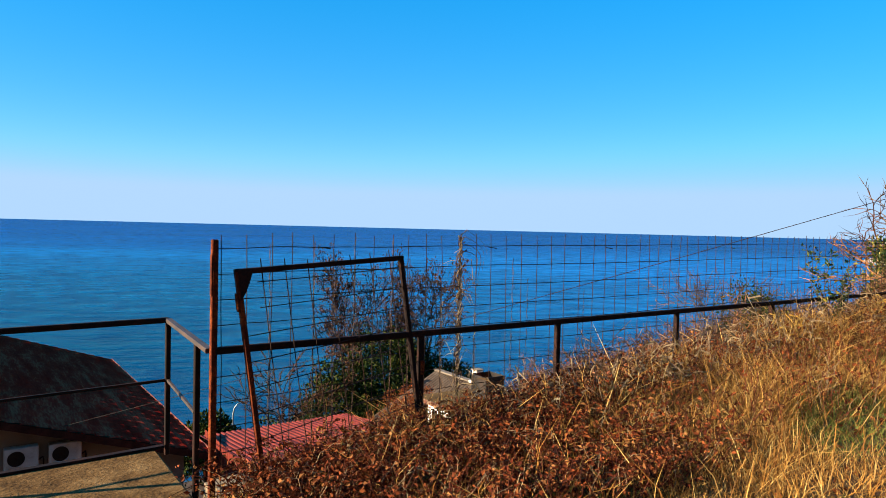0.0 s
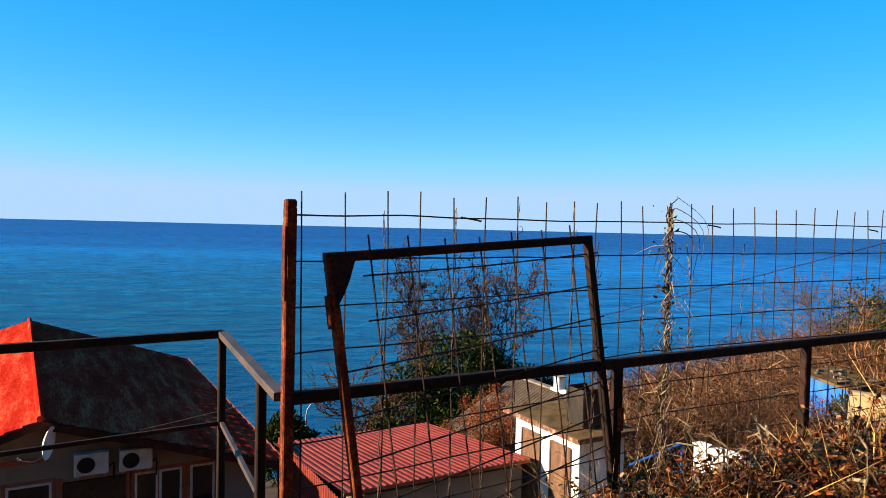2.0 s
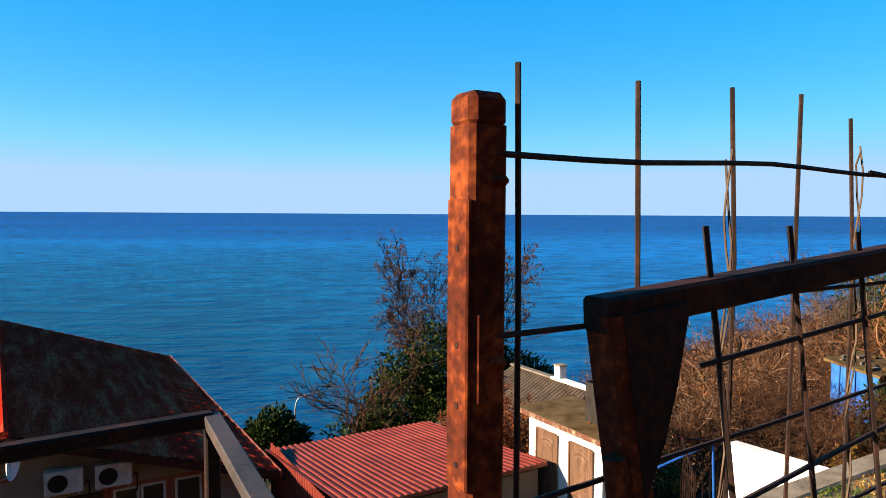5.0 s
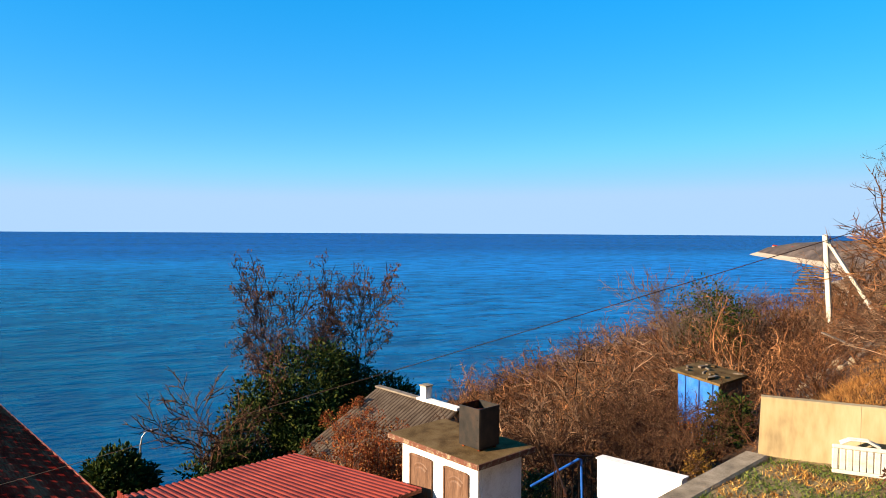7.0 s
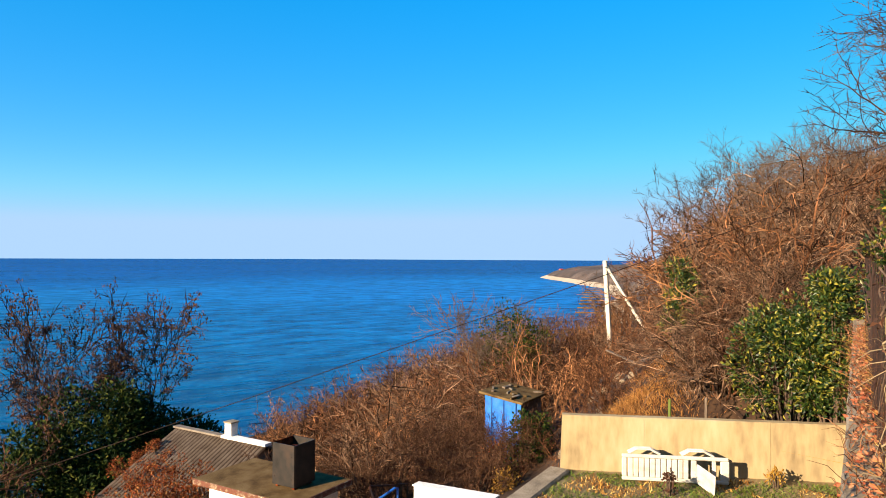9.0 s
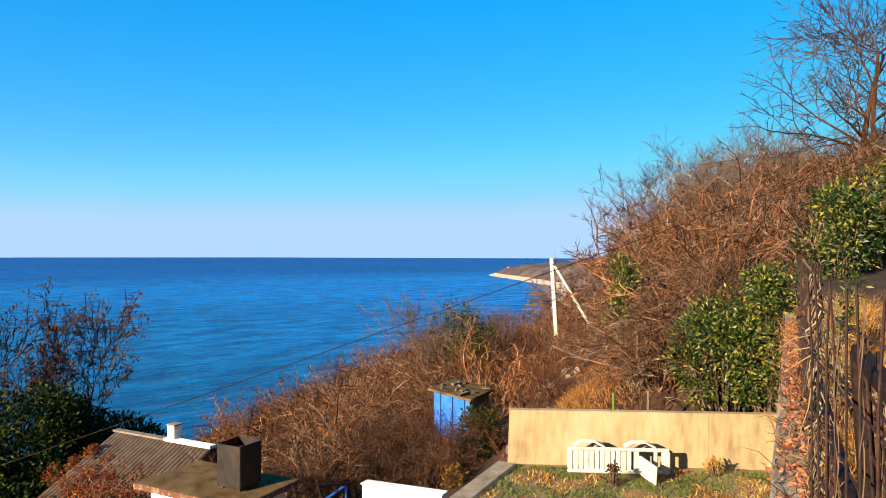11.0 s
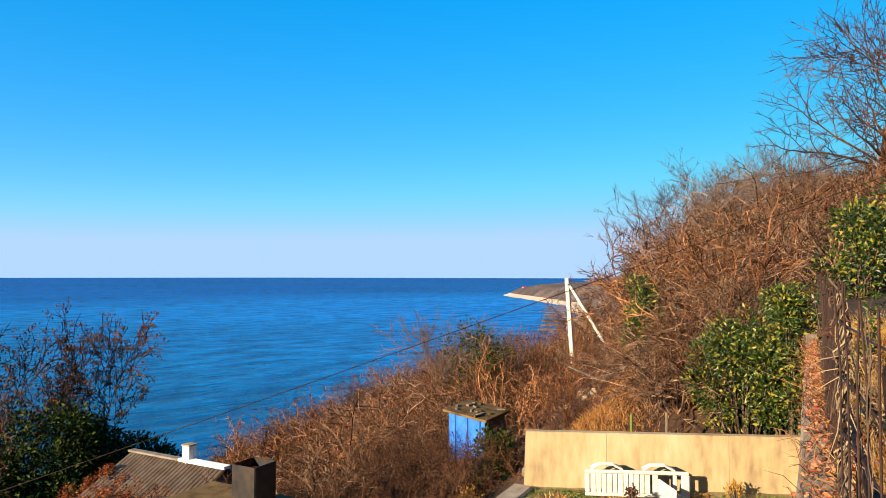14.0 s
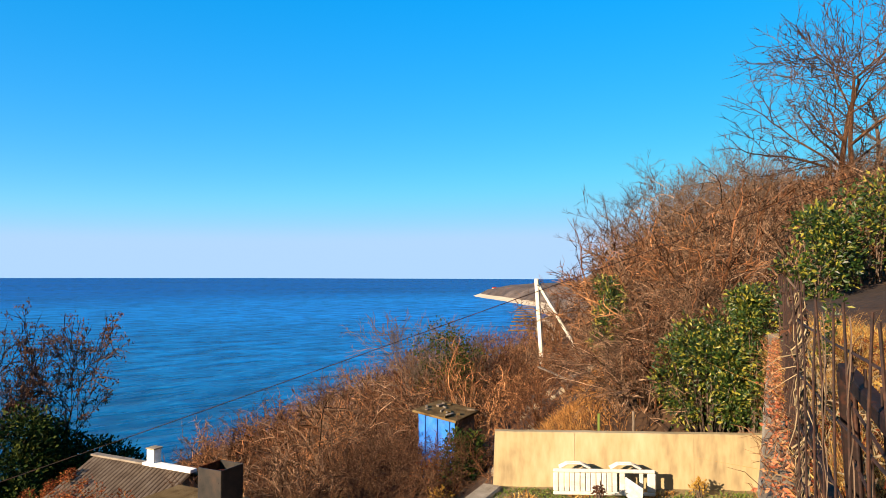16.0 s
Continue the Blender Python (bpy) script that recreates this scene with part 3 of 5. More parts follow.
gate_post()


def bulge(s):
    return lerp(s, (0, -.035), (1.7, .088), (2.3, .06), (3.2, .0), (6, .03), (11, .0))


def mesh_fence():
    """Welded bar mesh on the fence line, 15 cm squares, from the gate post on."""
    root = thing("mesh_fence", .06, 0, 0, "tall rusty welded wire mesh fence with bare bar tips", "fence")
    rng = random.Random(4)
    n, step, top = 72, .15, 1.433
    for r in range(9):
        pts = []
        for i in range(n * 2 + 1):
            s = i * .075
            pts.append((s - (.03 if i == 0 else 0), bulge(s), top - .15 * r + .01 * s * .8 + .006 * noise.noise((s * 1.3, r, 0)) + .004 * noise.noise((s * 4, r, 9))))
        part("cross_wire", Shape().tube(pts, .0029, 5), WIRE, root)
    for k in range(n):
        s = k * step + (.006 * rng.uniform(-1, 1) if k > 4 else (.012, .014, .004, -.006, .004)[k])
        z1 = top + .084 + .012 * rng.uniform(-1, 1) + .008 * s
        z0 = max(bank_top(s) - .02, top - 1.45)
        lean = .012 * rng.uniform(-1, 1)
        pts = [(s + lean * (z - z0) + .005 * noise.noise((k, z * 2, 0)), bulge(s) + .007 + (.02 * rng.uniform(-1, 1) * max(0, z - top) * 6), z) for z in [z0 + (z1 - z0) * q / 8 for q in range(9)]]
        part("upright_wire", Shape().tube(pts, .0028, 5), WIRE, root)
    for s in (.62, 2.05, 3.3, 5.2):
        part("tie_wire", Shape().tube([(s, bulge(s), top + .008), (s + .05, bulge(s) - .012, top + .001), (s + .09, bulge(s), top - .004)], .0036, 5), WIRE, root)


mesh_fence()


def rail_fence():
    root = thing("rail_fence", 0, -.02, 0, "dark iron rail on short square posts behind the mesh", "fence")
    part("rail", Shape().bar((.03, 0, .835), (12.6, 0, .845), .036, .042), DARK_IRON, root)
    for s in (1.46, 2.79, 4.35, 6.02, 7.6, 9.2, 10.8, 12.5):
        z0 = bank_top(s) - .12
        part("post", Shape().bar((s, .0, z0), (s, .0, .823), .042, .042, up=(0, 1, 0)), DARK_IRON, root)
    part("bracket", Shape().box((1.46, -.03, .60), (.03, .012, .1), bevel=.003), RUST, root)


rail_fence()


def gate():
    """Unhung gate leaf leaning on the fence."""
    root = thing("gate_leaf", .2, -.06, -.12, "old iron gate leaf leaning against the mesh fence", "gate")
    tl, tr, br, bl = (-.055, .012, 1.415), (1.098, .07, 1.486), (1.24, .0, .33), (.105, -.08, .08)
    V = [Vector(p) for p in (tl, tr, br, bl)]
    part("stile", Shape().bar(V[0], V[3], .03, .036, up=(0, 1, 0)), RUST, root, "rust-orange side tube")
    part("stile", Shape().bar(V[1], V[2], .03, .036, up=(0, 1, 0)), DARK_IRON, root)
    part("top_rail", Shape().bar(V[0] + Vector((-.015, 0, 0)), V[1] + Vector((.015, 0, 0)), .03, .032), DARK_IRON, root)
    part("bottom_rail", Shape().bar(V[3], V[2], .03, .032), DARK_IRON, root)
    down, along = (V[3] - V[0]), (V[1] - V[0])
    g = [V[0], V[0] + along * .08, V[0] + along * .052 + down * .055, V[0] + down * .09 + along * .03, V[0] + down * .125]
    sh = Shape()
    for y in (-.019, -.013):
        sh.v += [tuple(p + Vector((0, y, 0))) for p in g]
    sh.f = [(0, 1, 2, 3, 4), (9, 8, 7, 6, 5)] + [(i, (i + 1) % 5, 5 + (i + 1) % 5, 5 + i) for i in range(5)]
    part("gusset", sh, DARK_IRON, root, "dark triangular corner plate")
    h = V[0] + down * .115
    part("hinge", Shape().tube([h + Vector((-.026, -.008, .03)), h + down * .065 + Vector((-.026, -.008, .02))], .011, 10), RUST, root, "rusty hinge barrel")
    part("hinge_strap", Shape().box(h + Vector((-.014, -.008, -.02)), (.016, .006, .12), bevel=.002), RUST, root)
    rng = random.Random(8)
    for i in range(1, 8):
        f = i / 7.6
        a, b = V[0].lerp(V[1], f), V[3].lerp(V[2], f)
        up = (a - b).normalized()
        part("bar", Shape().tube([b, b.lerp(a, .5) + Vector((.006 * rng.uniform(-1, 1), .004, 0)), a + up * (.03 + .04 * rng.random())], .0035, 5), WIRE, root)
    for i in range(1, 9):
        f = (i - .55) / 8.6
        a, b = V[0].lerp(V[3], f), V[1].lerp(V[2], f)
        if f < .2:
            a = a.lerp(b, .1)
        part("bar", Shape().tube([a, a.lerp(b, .5) + Vector((0, .004, -.008)), b + (b - a).normalized() * .05], .0033, 5), WIRE, root)


gate()


origin[:] = LOWER


# ---- white shed with flat roof and metal flue box ----
def panel_door(root, x, z, w, h, y=0):
    """Moulded panel door set into a wall that faces -x of its thing; runs along y."""
    d = part("door", Shape().box((x - .012, y, z + h / 2), (.045, w, h), bevel=.006), WOOD_BROWN, root, "flaking brown panelled door")
    for f in (-1, 1):
        part("door_frame", Shape().box((x - .03, y + f * (w / 2 + .03), z + h / 2), (.05, .055, h + .08), bevel=.008), WOOD_BROWN, d)
    part("door_frame", Shape().box((x - .03, y, z + h + .03), (.05, w + .004, .055), bevel=.008), WOOD_BROWN, d)
    for z0, z1 in ((.1, .42), (.5, .95)):
        p = Shape()
        n = 10
        ring = []
        for k in range(n + 1):
            q = -1 + 2 * k / n
            ring.append((q * w * .34, h * z1 - .10 * q * q * (1 if z1 > .9 else 0)))
        ring += [(w * .34, h * z0), (-w * .34, h * z0)]
        m = len(ring)
        for dx, sc in ((-.036, 1), (-.046, .93), (-.036, .78), (-.05, .68)):
            cy, cz = 0, h * (z0 + z1) / 2
            p.v += [(x + dx, y + cy + (a - cy) * sc, z + cz + (b - cz) * sc) for a, b in ring]
        for r in range(3):
            p.f += [(r * m + i, r * m + (i + 1) % m, (r + 1) * m + (i + 1) % m, (r + 1) * m + i) for i in range(m)]
        p.f.append(tuple(3 * m + i for i in range(m)))
        part("moulding", p, WOOD_BROWN, d)
    part("door_knob", Shape().tube([(x - .035, y + w * .38, z + h * .47), (x - .085, y + w * .38, z + h * .47)], [.012, .02], 8), DARK_IRON, d)


def shed():
    root = thing("white_shed", 10.9, 11.06, -6.6, "small white shed with two brown doors and flat felt roof", "shed")
    part("wall", Shape().box((.06, 1.38, 1.3), (.12, 2.72, 2.6), bevel=.01), WHITE, root)
    part("wall", Shape().box((.76, .07, 1.3), (1.28, .12, 2.6), bevel=.01), WHITE, root)
    part("wall", Shape().box((1.46, 1.38, 1.3), (.12, 2.72, 2.6), bevel=.01), WHITE, root)
    part("wall", Shape().box((.76, 2.69, 1.3), (1.28, .12, 2.6), bevel=.01), WHITE, root)
    panel_door(root, 0, .25, .74, 2.02, 1.98)
    panel_door(root, 0, .25, .74, 2.02, .72)
    slab = Shape()
    x0, x1, y0, y1 = -.24, 1.72, -.22, 3.02
    slab.box(((x0 + x1) / 2, (y0 + y1) / 2, 2.68), (x1 - x0, y1 - y0, .1), bevel=.012)
    part("roof", slab, FELT, root, "mossy grey roofing felt")
    part("fascia", Shape().box((x0 - .012, (y0 + y1) / 2, 2.665), (.022, y1 - y0, .13), bevel=.003), BROWN_TRIM, root, "flaking brown and cream fascia")
    part("fascia", Shape().box(((x0 + x1) / 2, y0 - .012, 2.665), (x1 - x0, .022, .13), bevel=.003), BROWN_TRIM, root)


shed()


def flue():
    root = thing("flue_box", 11.62, 11.75, -3.87, "open-topped black sheet-metal flue box on a shed roof", "flue")
    w, d, h = .68, .68, .96
    part("side", Shape().box((-w / 2, 0, h / 2 + .06), (.02, d, h), bevel=.004), BLACK_SHEET, root)
    part("side", Shape().box((w / 2, 0, h / 2 + .06), (.02, d, h), bevel=.004), BLACK_SHEET, root)
    part("side", Shape().box((0, -d / 2, h / 2 + .06), (w - .022, .02, h), bevel=.004), BLACK_SHEET, root)
    part("side", Shape().box((0, d / 2, h / 2 + .06), (w - .022, .02, h), bevel=.004), RUST, root, "rust-orange inner sheet")
    part("pipe", Shape().tube([(.05, .05, .02), (.05, .05, .88)], .11, 14), RUST, root, "rusty flue pipe")
    for x in (-.26, .26):
        for y in (-.26, .26):
            part("foot", Shape().box((x, y, .03), (.07, .07, .06), bevel=.008), RUST, root)
    for z in (.25, .75):
        for y in (-.27, .27):
            part("rivet", Shape().tube([(-w / 2 - .008, y, z), (-w / 2 - .016, y, z)], .012, 6), DARK_IRON, root)


flue()


# ---- red corrugated roof beside the shed ----
def corrugated(n_x, pitch, deep, length, along=8, seed=1, steps=6):
    """Sheet in the xy plane: ribs run along y."""
    sh = Shape()
    rng = random.Random(seed)
    m = n_x * steps + 1
    for j in range(along + 1):
        y = length * j / along
        for i in range(m):
            ph = (i % steps) / steps
            z = deep * (1 if ph < .34 else 0) if steps == 6 else deep * .5 * (1 - math.cos(2 * math.pi * ph))
            sh.v.append((i * pitch / steps, y, z + .006 * noise.noise((i * .05, y * .8, seed))))
    sh.f = [(j * m + i, j * m + i + 1, (j + 1) * m + i + 1, (j + 1) * m + i) for j in range(along) for i in range(m - 1)]
    return sh


def red_building():
    root = thing("garage", 5.4, 12.9, -8.0, "low building with red corrugated metal roof beside the white shed", "building")
    x1, fall = 5.2, math.degrees(math.atan2(.62, 5.8))
    tilt = Matrix.Translation((-.1, -.2, 3.06)) @ pose(0, 0, 0, -fall, 0, 0)
    part("roof", corrugated(30, x1 / 30 + .004, .03, 6.1, 8, 3), RED_SHEET, root, "red corrugated sheet roof", at=tilt)
    part("wall", Shape().box((x1 / 2, .08, 1.42), (x1 - .2, .16, 2.84), bevel=.01), CREAM, root)
    part("wall", Shape().box((x1 / 2, 5.6, 1.1), (x1 - .2, .16, 2.2), bevel=.01), CREAM, root)
    part("wall", Shape().box((x1 - .2, 2.85, 1.1), (.16, 5.3, 2.2), bevel=.01), CREAM, root)
    cl = corrugated(30, 5.5 / 30, .025, 2.7, 2, 5)
    up = Matrix.Translation((.03, 5.6, 0)) @ Matrix(((0, 0, -1, 0), (-1, 0, 0, 0), (0, 1, 0, 0), (0, 0, 0, 1)))
    part("cladding", cl, RED_SHEET, root, "red corrugated side cladding", at=up)
    part("fascia", Shape().bar((-.1, -.21, 3.03), (x1, -.21, 3.03), .02, .09), RED_EDGE, root)


red_building()


origin[:] = UPPER


# ---- house with worn red-brown roof ----
def house():
    root = thing("house", 0, 17.0, -8.6, "cream house with worn red-brown gable roof", "house")
    b = 8.6
    r1, r2 = Vector((-1.09, -.6, b - 3.50)), Vector((-1.99, 16.9, b - 3.43))
    e1, e2 = Vector((4.84, -.6, b - 5.43)), Vector((4.84, 17.0, b - 5.75))
    l1, l2 = Vector((-7.3, -.6, b - 5.5)), Vector((-8.0, 16.9, b - 5.6))

    def slope(a0, a1, c0, c1, seed):
        """Roof plane from ridge to eave, of overlapping wavy rows."""
        sh = Shape()
        rows, n = 17, 90
        nrm = (a1 - a0).cross(c0 - a0).normalized()
        if nrm.z < 0:
            nrm = -nrm
        for r in range(rows):
            for e in (0, 1):
                f = (r + e) / rows
                for i in range(n + 1):
                    g = i / n
                    p = a0.lerp(a1, g).lerp(c0.lerp(c1, g), f)
                    lift = .02 * math.sin(g * n * 1.57) + (.045 if e else .01) + .02 * noise.noise((g * 9, r, seed))
                    sh.v.append(tuple(p + nrm * lift))
        m = n + 1
        for r in range(rows):
            k = 2 * r * m
            sh.f += [(k + i, k + i + 1, k + m + i + 1, k + m + i) for i in range(n)]
            if r < rows - 1:
                sh.f += [(k + m + i, k + m + i + 1, k + 2 * m + i + 1, k + 2 * m + i) for i in range(n)]
        return sh

    part("roof", slope(r1, r2, e1, e2, 1), OLD_RED, root)
    part("roof", slope(r1, r2, l1, l2, 2), OLD_RED, root, "sunlit faded red-brown roof slope")
    part("eave_board", Shape().bar(e1 + Vector((.05, 0, -.03)), e2 + Vector((.05, 0, -.03)), .05, .17), RED_EDGE, root, "orange-red eave board")
    part("ridge_cap", Shape().tube([r1 + Vector((0, 0, .05)), r2 + Vector((0, 0, .05))], .09, 8), OLD_RED, root)
    part("verge_board", Shape().bar(r1 + Vector((0, .02, -.1)), e1 + Vector((0, .02, -.1)), .04, .2), VERGE, root)
    part("verge_board", Shape().bar(r1 + Vector((0, .02, -.1)), l1 + Vector((0, .02, -.1)), .04, .2), VERGE, root)
    part("gutter", Shape().tube([e1 + Vector((.12, -.1, -.13)), e2 + Vector((.12, 0, -.13))], .06, 8), DARK_IRON, root)
    g = Shape()
    prof = [(-6.8, 0), (4.2, 0), (4.2, b - 5.5), (-1.15, b - 3.75), (-6.8, b - 5.5)]
    for y in (0, .25):
        g.v += [(x, y, z) for x, z in prof]
    g.f = [(0, 1, 2, 3, 4), (9, 8, 7, 6, 5)] + [(i, 5 + i, 5 + (i + 1) % 5, (i + 1) % 5) for i in range(5)]
    part("wall", g, CREAM, root)
    part("wall", Shape().box((4.08, 8.5, 1.5), (.24, 16.5, 3.0)), CREAM, root)
    part("wall", Shape().box((-6.68, 8.5, 1.5), (.24, 16.5, 3.0)), CREAM, root)
    sh = Shape()
    sh.quad(r1 + Vector((0, .1, -.16)), r2 + Vector((0, 0, -.16)), e2 + Vector((0, 0, -.16)), e1 + Vector((0, .1, -.16)))
    sh.quad(r1 + Vector((0, .1, -.16)), l1 + Vector((0, .1, -.16)), l2 + Vector((0, 0, -.16)), r2 + Vector((0, 0, -.16)))
    part("soffit", sh, OLD_WOOD, root, "boarded soffit")

    def window(x0, x1, z0, z1, leaves):
        w = part("window", Shape().box(((x0 + x1) / 2, -.012, (z0 + z1) / 2), (x1 - x0 + .16, .03, z1 - z0 + .16), bevel=.01), RED_EDGE, root, "orange-brown window surround")
        step = (x1 - x0) / leaves
        for i in range(leaves):
            a = x0 + i * step + .015
            c = a + step - .03
            part("pane", Shape().box(((a + c) / 2, -.034, (z0 + z1) / 2), (c - a - .1, .01, z1 - z0 - .1)), DARK_GLASS, w)
            for q in (a + .03, c - .03):
                part("frame", Shape().box((q, -.045, (z0 + z1) / 2), (.06, .035, z1 - z0), bevel=.006), PLASTIC, w)
            for q in (z0 + .03, z1 - .03):
                part("frame", Shape().box(((a + c) / 2, -.045, q), (c - a - .12, .033, .06), bevel=.006), PLASTIC, w)
        part("sill", Shape().box(((x0 + x1) / 2, -.09, z0 - .1), (x1 - x0 + .2, .16, .04), bevel=.008), PLASTIC, w)

    window(-1.85, -.85, b - 6.7, b - 5.2, 1)
    window(-3.2, -2.1, b - 6.7, b - 5.2, 2)
    window(1.0, 2.2, b - 6.7, b - 5.28, 2)
    window(2.38, 3.05, b - 6.7, b - 5.28, 1)
    d = part("door", Shape().box((.1, -.02, b - 6.4), (1.45, .05, 2.25), bevel=.01), DARK_GLASS, root, "dark glazed door opening")
    part("door_frame", Shape().box((-.68, -.03, b - 6.35), (.1, .07, 2.35), bevel=.01), RED_EDGE, d)
    part("door_frame", Shape().box((.86, -.03, b - 6.35), (.1, .07, 2.35), bevel=.01), RED_EDGE, d)
    part("trim", Shape().box((-1.7, -.02, b - 4.62), (1.5, .04, .13), bevel=.01), RED_EDGE, root, "orange-brown board under the gable")


house()


def ac_unit(s, z, label):
    root = thing("air_conditioner", s, 16.78, z, label, "air conditioner", "air conditioners on the house wall")
    part("casing", Shape().box((0, 0, .275), (.78, .28, .55), bevel=.02), PLASTIC, root)
    ring, n = Shape(), 24
    for r, y in ((.235, -.142), (.235, -.16), (.205, -.16), (.2, -.13)):
        ring.v += [(-.12 + r * math.cos(2 * math.pi * i / n), y, .275 + r * math.sin(2 * math.pi * i / n)) for i in range(n)]
    for q in range(3):
        ring.f += [(q * n + i, q * n + (i + 1) % n, (q + 1) * n + (i + 1) % n, (q + 1) * n + i) for i in range(n)]
    part("grille_ring", ring, PLASTIC, root)
    part("fan_opening", Shape().tube([(-.12, -.1435, .275), (-.12, -.141, .275)], .2, 24), BLACK_SHEET, root, "dark fan opening")
    g = Shape()
    for r in (.05, .1, .15, .19):
        g.tube([(-.12 + r * math.cos(2 * math.pi * i / 20), -.158, .275 + r * math.sin(2 * math.pi * i / 20)) for i in range(21)], .004, 4)
    for i in range(8):
        a = math.pi * i / 8
        g.tube([(-.12 - .2 * math.cos(a), -.156, .275 - .2 * math.sin(a)), (-.12 + .2 * math.cos(a), -.156, .275 + .2 * math.sin(a))], .003, 4)
    part("fan_grille", g, DARK_IRON, root)
    part("side_cover", Shape().box((.3, -.143, .4), (.12, .012, .2), bevel=.004), PLASTIC, root)
    for x in (-.3, .3):
        part("bracket", Shape().box((x, .08, -.015), (.04, .44, .03), bevel=.004), PLASTIC, root)
    part("pipe", Shape().tube([(.38, 0, .12), (.5, .02, .2), (.52, .1, .1), (.52, .17, -.3)], .018, 6), DARK_IRON, root)


ac_unit(0.0, -5.07, "white split air conditioner unit with round dark fan")
ac_unit(1.02, -5.10, "white split air conditioner unit beside a side cover")


def dish():
    root = thing("satellite_dish", -1.0, 16.28, -4.6, "rusty pale satellite dish on the gable", "satellite dish")
    sh, n = Shape(), 18
    turn = pose(-.02, -.05, .62, 0, 96, -20)
    for ring in range(5):
        r = .4 * ring / 4
        for i in range(n):
            a = 2 * math.pi * i / n
            sh.v.append(tuple(turn @ Vector((r * math.cos(a), r * .9 * math.sin(a), .12 * (ring / 4) ** 2))))
    for ring in range(4):
        sh.f += [(ring * n + i, ring * n + (i + 1) % n, (ring + 1) * n + (i + 1) % n, (ring + 1) * n + i) for i in range(n)]
    part("reflector", sh, WHITE, root, smooth=True)
    part("arm", Shape().tube([(0, -.05, .3), (-.25, -.1, .2), (-.5, -.1, .28)], .014, 6), LAMP_GREY, root)
    part("receiver", Shape().tube([(-.5, -.1, .28), (-.56, -.1, .34)], .03, 8), PLASTIC, root)
    part("mast", Shape().tube([(0, 0, .6), (.02, .1, .25), (.02, .55, .1)], .018, 6), LAMP_GREY, root)


dish()


origin[:] = LOWER


# ---- white parapet wall, blue handrail, gate bars below the shed ----
def white_parapet():
    root = thing("wall_parapet", 12.63, 9.05, -6.16, "low white rendered parapet wall with sloping top", "wall", kind="structure", turn=-90)
    sh = Shape()
    for x, z in ((0, 2.45), (1.0, 2.47), (2.0, 2.52)):
        sh.v += [(x, 0, 0), (x, 0, z - .02), (x, .03, z), (x, .2, z), (x, .23, z - .02), (x, .23, 0)]
    for k in range(2):
        sh.f += [(6 * k + j, 6 * k + 6 + j, 6 * k + 7 + j, 6 * k + 1 + j) for j in range(5)]
    sh.f += [tuple(5 - j for j in range(6)), tuple(12 + j for j in range(6))]
    part("body", sh, WHITE, root)
    part("coping", Shape().bar((-.03, .115, 2.462), (2.03, .115, 2.535), .28, .03), WHITE, root)


white_parapet()


def yard_rails():
    root = thing("stair_rail", 12.0, 9.6, -5.95, "dark iron stair rail with bars below the shed", "railing")
    part("handrail", Shape().bar((-.3, -.4, 1.6), (.5, .6, 2.05), .04, .04), DARK_IRON, root)
    part("handrail", Shape().bar((.5, .6, 2.05), (1.5, .2, 1.9), .04, .04), DARK_IRON, root)
    for i in range(7):
        f = i / 6
        part("bar", Shape().tube([(-.3 + .8 * f, -.4 + f, .2), (-.3 + .8 * f, -.4 + f, 1.6 + .45 * f)], .012, 5), DARK_IRON, root)
    for i in range(7):
        f = i / 6
        part("bar", Shape().tube([(.5 + f, .6 - .4 * f, .2), (.5 + f, .6 - .4 * f, 2.05 - .15 * f)], .012, 5), DARK_IRON, root)
    root = thing("blue_handrail", 12.75, 10.1, -6.05, "bright blue painted tube handrail", "railing")
    part("tube", Shape().tube([(-.8, .3, 1.5), (.35, -.2, 2.0), (.42, -.22, 1.98), (.5, -.25, .1)], .03, 8), BLUE_PAINT, root)


yard_rails()


